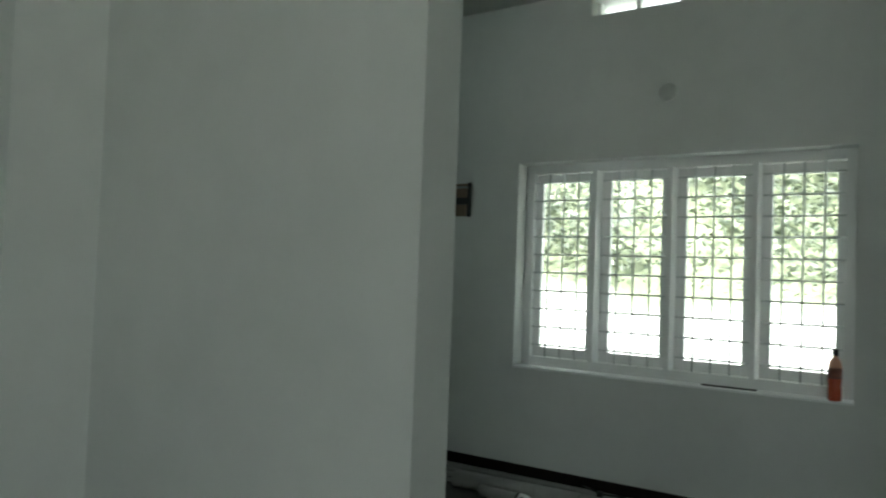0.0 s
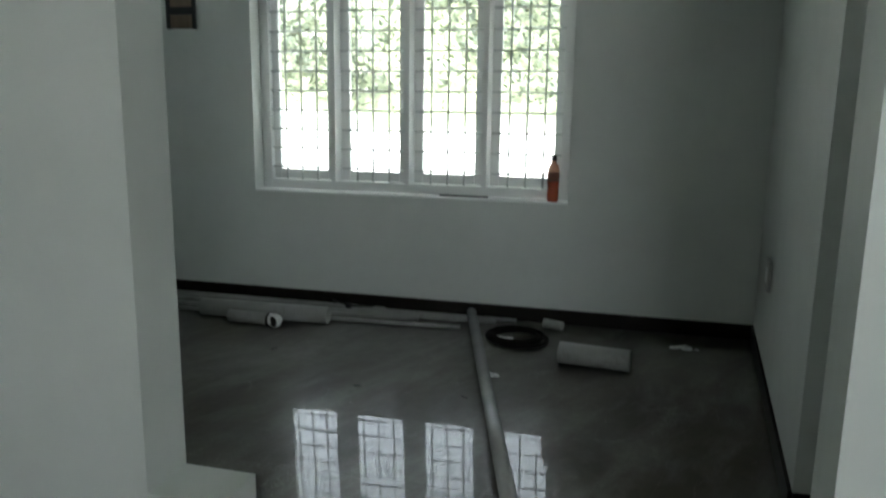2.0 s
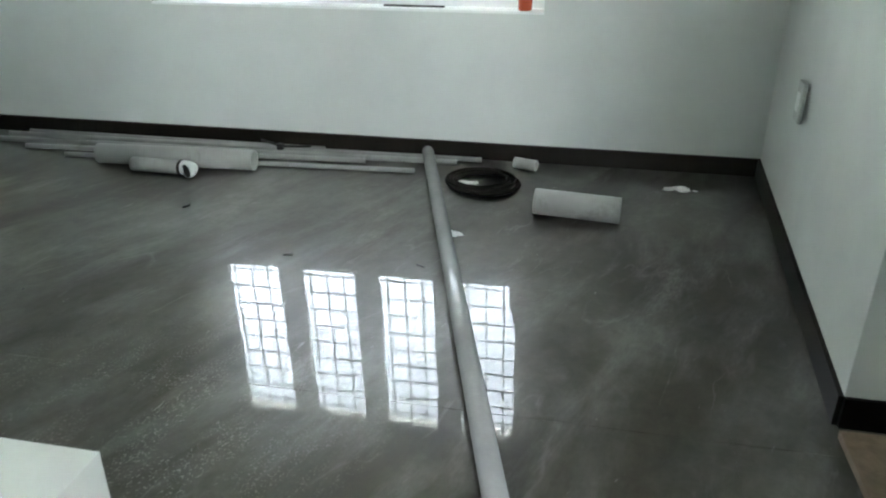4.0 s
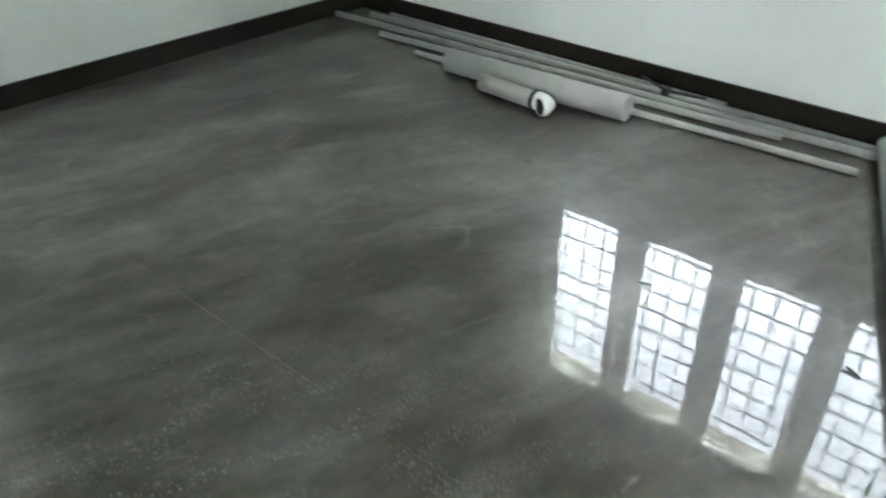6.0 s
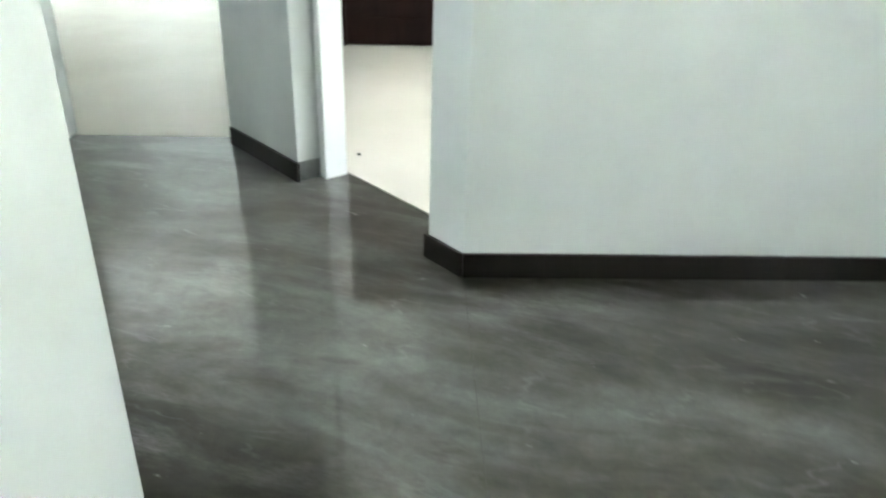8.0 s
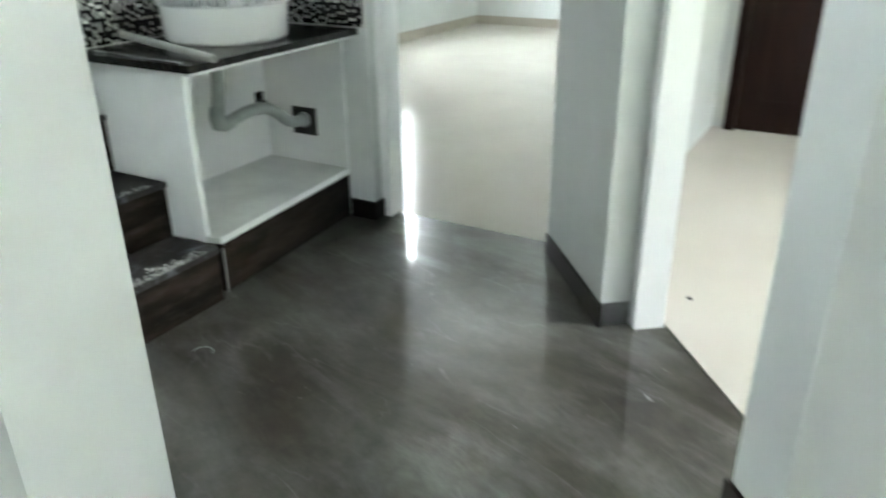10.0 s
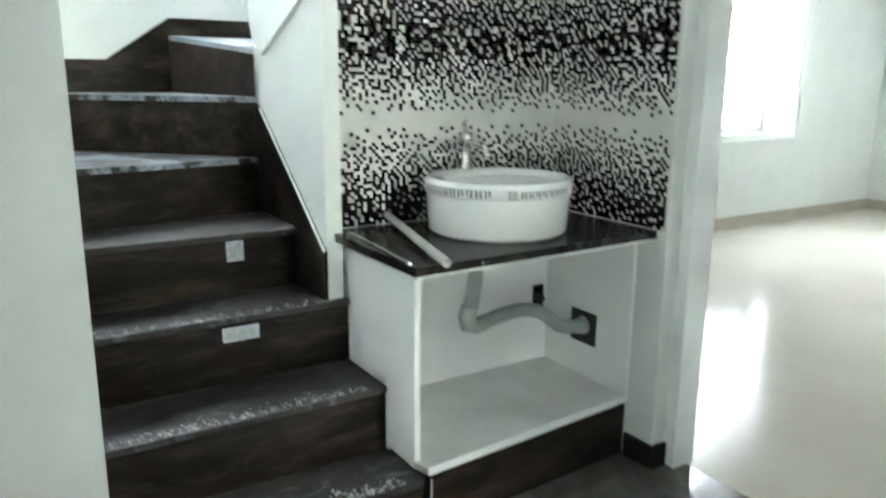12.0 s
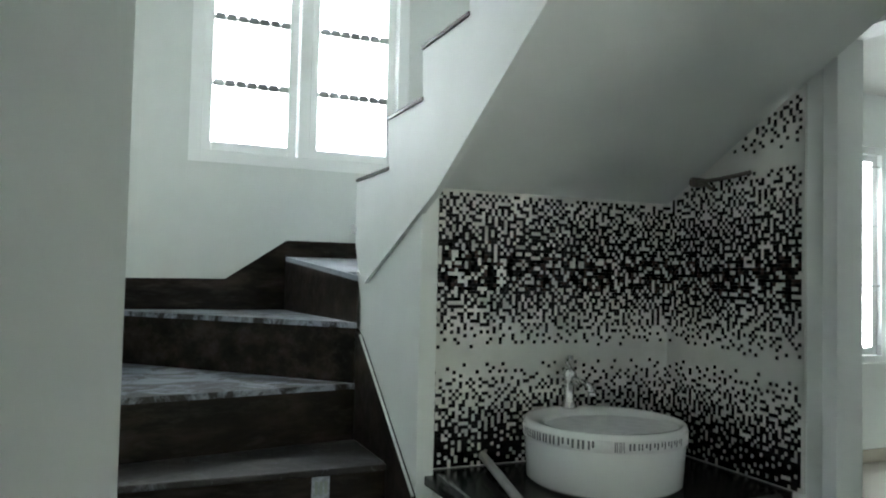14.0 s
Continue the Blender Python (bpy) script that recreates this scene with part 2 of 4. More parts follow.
GRANITE = plain("black_granite", (0.026, 0.023, 0.020), 0.22, var=0.5, scale=25, relief=0)
LAMINATE = plain("white_laminate_board", (0.85, 0.87, 0.86), 0.3, var=0.03, scale=4)
LAMINATE_IN = plain("dusty_white_laminate", (0.76, 0.78, 0.75), 0.45, var=0.1, scale=5)
CERAMIC = plain("white_glazed_ceramic", (0.83, 0.85, 0.84), 0.06, var=0.01, scale=2, relief=0)
CHROME = plain("chrome", (0.75, 0.76, 0.76), 0.08, metal=1.0, var=0.02, relief=0)
BLACK = plain("black_plastic", (0.02, 0.02, 0.02), 0.45, var=0.2)
CABLE = plain("black_cable", (0.016, 0.014, 0.012), 0.8, var=0.2, spec=0.1)
PAPER = plain("white_paper", (0.74, 0.75, 0.75), 0.8, var=0.08, scale=30)
PRINT = plain("grey_print", (0.13, 0.14, 0.15), 0.6, var=0.1)
STEEL = plain("steel_trim", (0.8, 0.81, 0.82), 0.22, metal=1.0, var=0.04)
DARK_WOOD = make_wood("dark_polished_wood", (0.006, 0.0025, 0.0015), (0.016, 0.006, 0.004), 0.5)
DARK_WOOD.node_tree.nodes["Principled BSDF"].inputs["Specular IOR Level"].default_value = 0.12
PLY = make_wood("plywood", (0.16, 0.11, 0.075), (0.26, 0.19, 0.13), 0.6)
GLASS = make_glass("clear_pane_glass")
MOS_DARK = plain("dark_mosaic_glass", (0.012, 0.009, 0.008), 0.15, var=0.5, scale=40, relief=0)
MOS_BROWN = plain("brown_mosaic_glass", (0.06, 0.042, 0.034), 0.15, var=0.4, scale=40, relief=0)
MOS_BASE = plain("pale_grey_wall_tile", (0.60, 0.61, 0.57), 0.22, var=0.04, scale=6)
YARD = plain("pale_concrete_yard", (0.62, 0.62, 0.58), 0.85, var=0.12, scale=0.8)
LEAF = make_leaf()

# ---------------------------------------------------------------- mesh helpers


def bm_box(x0, x1, y0, y1, z0, z1, bm=None, bevel=0.0):
    bm = bm or bmesh.new()
    r = bmesh.ops.create_cube(bm, size=1.0)
    for v in r["verts"]:
        v.co = (x0 if v.co.x < 0 else x1, y0 if v.co.y < 0 else y1, z0 if v.co.z < 0 else z1)
    if bevel:
        es = list({e for v in r["verts"] for e in v.link_edges})
        bmesh.ops.bevel(bm, geom=es, offset=bevel, segments=2, profile=0.6, affect="EDGES")
    return bm


def bm_prism(pts, z0, z1, bm=None):
    """An upright prism over a plan polygon given counter-clockwise."""
    bm = bm or bmesh.new()
    lo = [bm.verts.new((x, y, z0)) for x, y in pts]
    hi = [bm.verts.new((x, y, z1)) for x, y in pts]
    bm.faces.new(lo[::-1])
    bm.faces.new(hi)
    n = len(pts)
    for i in range(n):
        bm.faces.new((lo[i], lo[(i + 1) % n], hi[(i + 1) % n], hi[i]))
    bmesh.ops.recalc_face_normals(bm, faces=bm.faces)
    return bm


def bm_side(pts, x0, x1, bm=None):
    """A prism of a (y, z) outline, from x0 to x1."""
    bm = bm or bmesh.new()
    a = [bm.verts.new((x0, y, z)) for y, z in pts]
    b = [bm.verts.new((x1, y, z)) for y, z in pts]
    bm.faces.new(a)
    bm.faces.new(b[::-1])
    n = len(pts)
    for i in range(n):
        bm.faces.new((a[i], b[i], b[(i + 1) % n], a[(i + 1) % n]))
    bmesh.ops.recalc_face_normals(bm, faces=bm.faces)
    return bm


def bm_tube(path, r, seg=16, bm=None, caps=True, inner=None):
    """A round tube along a path; with inner it is hollow at both ends."""
    bm = bm or bmesh.new()
    pts = [Vector(p) for p in path]

    def rings(rad):
        out, up = [], None
        for i, p in enumerate(pts):
            t = (pts[min(i + 1, len(pts) - 1)] - pts[max(i - 1, 0)]).normalized()
            if up is None:
                up = Vector((0, 0, 1)) if abs(t.z) < 0.9 else Vector((1, 0, 0))
            s = t.cross(up).normalized()
            up = s.cross(t).normalized()
            out.append([bm.verts.new(p + rad * (math.cos(a) * s + math.sin(a) * up)) for a in (2 * math.pi * k / seg for k in range(seg))])
        return out

    def skin(rs, flip):
        for a, b in zip(rs, rs[1:]):
            for k in range(seg):
                f = (a[k], a[(k + 1) % seg], b[(k + 1) % seg], b[k])
                bm.faces.new(f[::-1] if flip else f).smooth = True

    outer = rings(r)
    skin(outer, False)
    if inner:
        inn = rings(inner)
        skin(inn, True)
        for o, i in ((outer[0], inn[0]), (outer[-1], inn[-1])):
            for k in range(seg):
                bm.faces.new((o[k], o[(k + 1) % seg], i[(k + 1) % seg], i[k]))
    elif caps:
        bm.faces.new(outer[0])
        bm.faces.new(outer[-1])
    bmesh.ops.recalc_face_normals(bm, faces=bm.faces)
    return bm


def bm_lathe(profile, seg=40, sx=1.0, sy=1.0, bm=None):
    """A turned shape from (radius, z) pairs."""
    bm = bm or bmesh.new()
    rs = []
    for r, z in profile:
        rs.append([bm.verts.new((sx * r * math.cos(2 * math.pi * k / seg), sy * r * math.sin(2 * math.pi * k / seg), z)) for k in range(seg)])
    for a, b in zip(rs, rs[1:]):
        for k in range(seg):
            bm.faces.new((a[k], a[(k + 1) % seg], b[(k + 1) % seg], b[k])).smooth = True
    bm.faces.new(rs[0][::-1])
    bm.faces.new(rs[-1])
    bmesh.ops.recalc_face_normals(bm, faces=bm.faces)
    return bm


def mesh_of(name, bm, mat):
    me = bpy.data.meshes.new(name)
    bm.to_mesh(me)
    bm.free()
    me.materials.append(mat)
    return me


def part(name, bm, mat, parent=None, label="", m=None):
    ob = new(name, mesh_of(name, bm, mat))
    if m is not None:
        ob.matrix_world = m
    if parent is not None:
        ob.parent = parent
        ob.matrix_parent_inverse = Matrix.Identity(4)
    if label:
        ob["label"] = label
    return ob


def thing(name, label, category, at=(0, 0, 0), group="", kind="", rz=0.0):
    e = new(name)
    e.matrix_world = pose(*at, 0, 0, rz)
    return tagged(e, label, category, group, kind)


def structure(name, bm, mat, label, category):
    return tagged(part(name, bm, mat), label, category, kind="structure")


# ---------------------------------------------------------------- plan
YN = 5.245         # inner face of the window wall
XW = -3.447        # inner face of the living room's west wall
CEILING = 2.92
P_Y0, P_Y1 = 2.545, 2.69
DX, DY = -0.784, -0.621     # direction of the slanting wall, from its east end
RX, RY = -3.447, 3.325


def diag(s, d=0.0):
    """A plan point s metres along the slanting wall's face and d metres behind it."""
    return (RX + DX * s + DY * d, RY + DY * s - DX * d)


# ---------------------------------------------------------------- walls
WX0, WX1, WZ0, WZ1 = -2.436, -0.593, 0.660, 1.921     # living room window
VX0, VX1, VZ0, VZ1 = -1.986, -0.967, 2.772, 2.872      # ventilator slot
bm = bmesh.new()
T = 0.25
bm_box(-3.6, WX0, YN, YN + T, -0.05, CEILING, bm)
bm_box(WX1, 3.0, YN, YN + T, -0.05, CEILING, bm)
bm_box(WX0, WX1, YN, YN + T, -0.05, WZ0, bm)
bm_box(WX0, WX1, YN, YN + T, WZ1, VZ0, bm)
bm_box(WX0, VX0, YN, YN + T, VZ0, VZ1, bm)
bm_box(VX1, WX1, YN, YN + T, VZ0, VZ1, bm)
bm_box(WX0, WX1, YN, YN + T, VZ1, CEILING, bm)
structure("wall_north", bm, WALL, "white painted plaster wall with a four-shutter window", "wall")
structure("wall_west", bm_prism([(XW, RY), (XW, YN), (XW - 0.2, YN), diag(0.12, 0.2), diag(0, 0)], -0.05, CEILING), WALL, "white painted plaster wall above dark skirting", "wall")
structure("wall_east", bm_prism([(0.245, 3.445), (0.45, 3.445), (0.57, YN), (0.385, YN)], -0.05, CEILING), WALL, "white painted plaster wall with a switch plate", "wall")
structure("wall_east_return", bm_box(0.4505, 0.62, 2.69, 3.445, -0.05, CEILING), WALL, "white painted plaster wall beside the opening", "wall")

# slanting wall with the second doorway
DOOR_S0, DOOR_S1, DOOR_H = 0.165, 0.994, 2.08
bm = bmesh.new()
bm_prism([diag(0.0), diag(0.0, 0.2), diag(DOOR_S0, 0.2), diag(DOOR_S0)], -0.05, CEILING, bm)
bm_prism([diag(DOOR_S1), diag(DOOR_S1, 0.2), diag(1.52, 0.2), diag(1.59)], -0.05, CEILING, bm)
bm_prism([diag(DOOR_S0), diag(DOOR_S0, 0.2), diag(DOOR_S1, 0.2), diag(DOOR_S1)], DOOR_H, CEILING, bm)
structure("wall_slanting", bm, WALL, "white painted slanting wall with a doorway", "wall")

# partition with the opening through which one enters the living room
bm = bmesh.new()
bm_prism([(-1.235, P_Y0), (-1.235, P_Y1), (-2.30, 2.76), (-2.932, 2.108), (-2.80, 2.03), (-2.80, 2.0), (-2.70, 2.0), (-2.70, P_Y0)], -0.05, CEILING, bm)
bm_box(-1.235, -1.055, P_Y0, P_Y1, -0.05, 0.33, bm)
structure("wall_partition_west", bm, WALL, "white painted partition with a low ledge at its end", "wall")
bm = bmesh.new()
bm_box(0.105, 3.0, P_Y0, P_Y1, -0.05, CEILING, bm)
bm_box(-0.01, 0.105, P_Y0, P_Y1, -0.05, 0.30, bm)
structure("wall_partition_east", bm, WALL, "white painted partition with a low ledge at its end", "wall")
structure("wall_stair_side", bm_box(-2.80, -2.70, -0.48, 2.0, -0.05, 4.4), WALL, "white painted wall beside the staircase", "wall")

# wall at the washbasin, first doorway
D1Y0, D1Y1, XB = 1.583, 2.36, -4.65
bm = bmesh.new()
bm_box(XB - 0.2, XB, 0.98, D1Y0 - 0.035, -0.05, 4.4, bm)
bm_box(XB - 0.2, XB, D1Y0 - 0.035, 2.62, 2.12, 4.4, bm)
bm_box(XB - 0.2, XB - 0.01, 2.40, 2.62, -0.05, 2.12, bm)
structure("wall_basin_side", bm, WALL, "white painted wall beside the washbasin with a doorway", "wall")
structure("wall_basin_back", bm_box(XB - 0.2, -3.775, 0.86, 0.98, -0.05, 1.64), WALL, "white painted wall behind the washbasin under the stairs", "wall")

# stairwell back wall with its window
SX0, SX1, SZ0, SZ1 = -4.22, -3.171, 1.88, 3.3
bm = bmesh.new()
bm_box(SX1, -1.75, -0.70, -0.48, -0.05, 4.4, bm)
bm_box(-4.85, SX0, -0.70, -0.48, -0.05, 4.4, bm)
bm_box(SX0, SX1, -0.70, -0.48, -0.05, SZ0, bm)
bm_box(SX0, SX1, -0.70, -0.48, SZ1, 4.4, bm)
structure("wall_stairwell", bm, WALL, "white painted stairwell wall with a window", "wall")
structure("wall_stairwell_west", bm_box(XB - 0.2, XB, -0.48, 0.86, -0.05, 4.4), WALL, "white painted stairwell wall", "wall")

structure("wall_stairwell_north", bm_box(-4.9, -2.65, 2.2, 2.3, CEILING, 4.4), WALL, "white painted wall high over the stairs", "wall")
structure("wall_stairwell_upper", bm_box(-2.80, -2.65, 2.0, 2.2, CEILING, 4.4), WALL, "white painted wall high over the stairs", "wall")
# closing walls behind the start
structure("wall_far_east", bm_box(2.8, 3.0, P_Y1, YN, -0.05, CEILING), WALL, "white painted plaster wall", "wall")
bm = bmesh.new()
bm_box(-1.75, 0.25, -1.7, -1.5, -0.05, CEILING, bm)
bm_box(1.45, 3.0, -1.7, -1.5, -0.05, CEILING, bm)
bm_box(0.25, 1.45, -1.7, -1.5, 2.15, CEILING, bm)
structure("wall_south", bm, WALL, "white painted wall with the open entrance doorway", "wall")
structure("wall_south_west", bm_box(-1.95, -1.75, -1.7, -0.70, -0.05, CEILING), WALL, "white painted plaster wall", "wall")
structure("wall_hall_east", bm_prism([(2.6, -1.5), (2.8, -1.5), (2.8, P_Y0), (2.6, P_Y0)], -0.05, CEILING), WALL, "white painted plaster wall", "wall")

# bedroom behind the first doorway
bm = bmesh.new()
BX0, BX1, BZ0, BZ1 = -9.35, -8.15, 0.775, 2.5
bm_box(-10.7, BX0, -1.25, -1.05, -0.05, CEILING, bm)
bm_box(BX1, XB - 0.2, -1.25, -1.05, -0.05, CEILING, bm)
bm_box(BX0, BX1, -1.25, -1.05, -0.05, BZ0, bm)
bm_box(BX0, BX1, -1.25, -1.05, BZ1, CEILING, bm)
structure("wall_bedroom_south", bm, WALL, "white painted bedroom wall with a window", "wall")
structure("wall_bedroom_west", bm_box(-10.9, -10.7, -1.25, 2.6, -0.05, CEILING), WALL, "white painted bedroom wall above cream skirting", "wall")
structure("wall_bedroom_north", bm_prism([(-10.7, 2.42), (XB - 0.2, 2.42), (XB - 0.2, 2.52), (-10.7, 2.52)], -0.05, CEILING), WALL, "white painted wall between two rooms", "wall")
structure("wall_bedroom_east", bm_box(XB - 0.2, XB - 0.02, -1.05, -0.70, -0.05, CEILING), WALL, "white painted bedroom wall", "wall")
# second room
structure("wall_store_west", bm_box(-7.15, -6.95, 2.52, 6.0, -0.05, CEILING), WALL, "white painted wall around a dark door", "wall")
# unseen north wall; its opening is added to let the fill light in
bm = bmesh.new()
bm_box(-7.15, -5.3, YN, YN + 0.2, -0.05, CEILING, bm)
bm_box(-4.2, -3.6, YN, YN + 0.2, -0.05, CEILING, bm)
bm_box(-5.3, -4.2, YN, YN + 0.2, -0.05, 1.0, bm)
bm_box(-5.3, -4.2, YN, YN + 0.2, 1.9, CEILING, bm)
structure("wall_store_north", bm, WALL, "white painted wall with an added, unseen window opening", "wall")

# ceilings
bm = bmesh.new()
bm_box(-11.0, 3.1, 2.2, 5.5, CEILING, CEILING + 0.12, bm)
bm_box(-2.65, 3.1, -1.8, 2.2, CEILING, CEILING + 0.12, bm)
bm_box(-11.0, XB - 0.2, -1.4, 2.2, CEILING, CEILING + 0.12, bm)
structure("ceiling", bm, CEIL, "white painted flat ceiling", "ceiling")
structure("ceiling_stairwell", bm_box(-4.9, -1.7, -0.75, 2.25, 4.4, 4.5), CEIL, "white painted ceiling over the stairs", "ceiling")

# ---------------------------------------------------------------- staircase
H = [0.0, 0.2, 0.40, 0.602, 0.797, 0.995, 1.21, 1.41]
XL, XR, XS = -2.80, -3.775, -3.70
stair = thing("staircase", "dark dusty tiled winder staircase beside the washbasin", "staircase", (-3.3, 1.5, 0))
INV = stair.matrix_world.inverted()


def stair_part(name, bm, mat, label=""):
    ob = part(name, bm, mat, stair, label)
    ob.matrix_parent_inverse = INV
    return ob


NOSE = [None, 1.507, 1.298, 1.05, 0.815]
for i in (1, 2, 3, 4):
    y1 = NOSE[i]
    y0 = NOSE[i + 1] - 0.05 if i < 4 else 0.40
    xr = XR if i < 4 else XS
    stair_part("riser", bm_box(xr, XL, y0, y1, H[i - 1] if i > 1 else 0.0, H[i] - 0.02), STAIR)
    stair_part("tread", bm_box(xr, XL, y0, y1 + 0.012, H[i] - 0.02, H[i], bevel=0.004), TREAD_SWEPT)
NEWEL = (XS, 0.46)
YB = -0.48
w5 = [(XL, 0.61), (XL, YB), (XS, YB), NEWEL][::-1]
w6 = [(XL, YB + 0.02), (XS, YB), NEWEL][::-1]
w7 = [(-3.62, YB), (-4.65, YB), (-4.65, 0.30), (XS - 0.0, 0.30), NEWEL][::-1]
for poly, i in ((w5, 5), (w6, 6), (w7, 7)):
    poly = poly[::-1] if sum((b[0] - a[0]) * (b[1] + a[1]) for a, b in zip(poly, poly[1:] + poly[:1])) > 0 else poly
    slab = bm_prism(poly, H[i] - 0.02, H[i])
    block = bm_prism(poly, H[i] - 0.24, H[i] - 0.02)
    if i == 7:      # rough screed rising to the back wall
        for v in list(slab.verts) + [v for v in block.verts if v.co.z > H[6]]:
            v.co.z += (0.10 - v.co.y) * 0.085 if v.co.y < 0.45 else -0.032
    stair_part("riser", block, STAIR)
    stair_part("tread", slab, SCREED if i == 7 else TREAD)

# upper flight over the washbasin: stepped stringer, soffit
TOP = [(0.41, 1.72), (0.765, 1.72), (0.75, 1.885), (1.055, 1.885), (1.045, 2.035), (1.36, 2.035), (1.36, 2.2), (1.67, 2.2), (1.67, 2.37), (2.0, 2.37), (2.0, 2.54), (2.3, 2.54), (2.3, 2.72), (2.6, 2.72)]
BOT = [(2.6, 2.38), (1.737, 1.948), (1.161, 1.612), (0.534, 1.354)]
outline = TOP + BOT + [(0.45, 1.41), (0.41, 1.5)]
stair_part("stringer", bm_side(outline, XS - 0.02, XS), WALL, "white painted stepped stringer")
stair_part("soffit", bm_side(TOP + [(2.6, 2.488), (0.865, 1.592), (0.41, 1.5)], -4.65, XS - 0.021), WALL, "white painted sloping soffit")
for (ya, za), (yb, zb) in zip(TOP[0::2], TOP[1::2]):
    stair_part("upper_tread", bm_box(-4.64, XS + 0.004, ya, yb + 0.004, za + 0.002, za + 0.012), STAIR)
# spandrel wall between the flights
stair_part("spandrel", bm_side([(0.40, 0.0), (1.04, 0.0), (1.04, 1.655), (0.865, 1.57), (0.534, 1.352), (0.40, 1.40)], -3.764, XS - 0.012), WALL, "white painted spandrel")
# sloping skirting on the spandrel and stepped skirting on the back wall
stair_part("stair_skirting", bm_side([(1.045, 0.604), (1.045, 0.757), (0.50, 1.165), (0.44, 1.19), (0.44, 0.799), (0.80, 0.799), (0.80, 0.604)], XS - 0.011, XS + 0.003), STAIR)
stair_part("edge_line", bm_side([(1.045, 0.758), (1.045, 0.764), (0.50, 1.172), (0.50, 1.166)], XS - 0.004, XS + 0.004), WALL, "white paint line along the sloping skirting")
bm = bmesh.new()
ys = YB
pts = [(XL, 1.21), (XL, 1.345), (-3.35, 1.35), (-3.625, 1.535), (-4.2, 1.535), (-4.2, 1.41), (-3.62, 1.41), (-3.62, 1.21)]
a = [bm.verts.new((x, ys, z)) for x, z in pts]
b = [bm.verts.new((x, ys + 0.012, z)) for x, z in pts]
bm.faces.new(a)
bm.faces.new(b)
for i in range(len(pts)):
    bm.faces.new((a[i], a[(i + 1) % len(pts)], b[(i + 1) % len(pts)], b[i]))
bmesh.ops.recalc_face_normals(bm, faces=bm.faces)
stair_part("stair_skirting", bm, STAIR)

# ---------------------------------------------------------------- vanity
VY0, VY1, VX_L, VX_R = 0.985, 1.49, -3.775, -4.645
CT = 0.812
van = thing("vanity_unit", "open white laminate vanity carcass without its doors", "vanity cabinet", (-4.2, 1.24, 0.2))
VI = van.matrix_world.inverted()


def van_part(name, bm, mat, label=""):
    ob = part(name, bm, mat, van, label)
    ob.matrix_parent_inverse = VI
    return ob


CB = 0.787         # underside of the granite
FL, FR = (VX_L - 0.022, 1.505), (VX_R, 1.437)      # front corners of the bottom board
van_part("side_panel", bm_box(VX_L - 0.026, VX_L - 0.008, VY0, 1.452, 0.2, CB - 0.002, bevel=0.002), LAMINATE)
van_part("side_panel", bm_box(VX_R, VX_R + 0.012, VY0, 1.432, 0.2, CB - 0.002, bevel=0.002), LAMINATE)
van_part("bottom_panel", bm_prism([FL, (FR[0] + 0.0125, FR[1]), (VX_R + 0.0125, VY0 + 0.012), (VX_L - 0.0265, VY0 + 0.012), (VX_L - 0.0265, 1.453), (VX_L - 0.008, 1.453)], 0.202, 0.222), LAMINATE_IN, "dusty bottom board")
van_part("edge_band", bm_prism([FL, (FL[0], FL[1] + 0.0022), (FR[0] + 0.0125, FR[1] + 0.0022), (FR[0] + 0.0125, FR[1])], 0.2, 0.224), LAMINATE, "bright white edge band")
van_part("edge_band", bm_box(VX_L - 0.026, VX_L - 0.008, 1.4523, 1.4543, 0.223, CB - 0.002), LAMINATE, "bright white edge band")
van_part("back_panel", bm_box(VX_R + 0.0125, VX_L - 0.0265, VY0, VY0 + 0.012, 0.2, CB - 0.002), LAMINATE)
van_part("top_rail", bm_prism([(VX_L + 0.030, 1.5315), (VX_R + 0.0125, 1.5005), (VX_R + 0.0125, 1.433), (VX_L - 0.0265, 1.455), (VX_L - 0.0065, 1.455), (VX_L + 0.030, 1.47)], CB - 0.010, CB - 0.001), LAMINATE)
structure("baseboard_plinth", bm_prism([(VX_L - 0.05, 1.475), (VX_L - 0.05, 1.45), (VX_R, 1.395), (VX_R, 1.42)], 0.0, 0.198), STAIR, "dark tiled plinth under the vanity", "plinth")
top = thing("countertop", "polished black granite countertop on the white vanity", "countertop", (-4.2, 1.25, 0.774))
TI = top.matrix_world.inverted()
for nm, bmx in (("slab", bm_prism([(VX_R, VY0), (-3.766, VY0), (-3.766, 1.043), (VX_L + 0.018, 1.043), (VX_L + 0.018, 1.518), (VX_R, 1.488)], CB, CT)),
                ("front_edge", bm_prism([(VX_R, 1.4885), (VX_L + 0.018, 1.5185), (VX_L + 0.038, 1.539), (VX_R, 1.508)], CB, CT)),
                ("side_edge", bm_prism([(VX_L + 0.0185, 1.043), (VX_L + 0.038, 1.043), (VX_L + 0.038, 1.5385), (VX_L + 0.0185, 1.5185)], CB, CT))):
    o = part(nm, bmx, GRANITE, top)
    o.matrix_parent_inverse = TI

# ---------------------------------------------------------------- skirting


def skirt(p0, p1, side=1, h=0.08, t=0.012, mat=None, label="dark brown polished skirting tile along the wall"):
    """A skirting run from p0 to p1; side +1 puts it on the left of that direction."""
    (xa, ya), (xb, yb) = p0, p1
    L = math.hypot(xb - xa, yb - ya)
    nx, ny = -(yb - ya) / L * t * side, (xb - xa) / L * t * side
    pts = [(xa, ya), (xb, yb), (xb + nx, yb + ny), (xa + nx, ya + ny)]
    if side < 0:
        pts = pts[::-1]
    structure("baseboard", bm_prism(pts, 0.0, h), mat or SKIRT, label, "skirting")


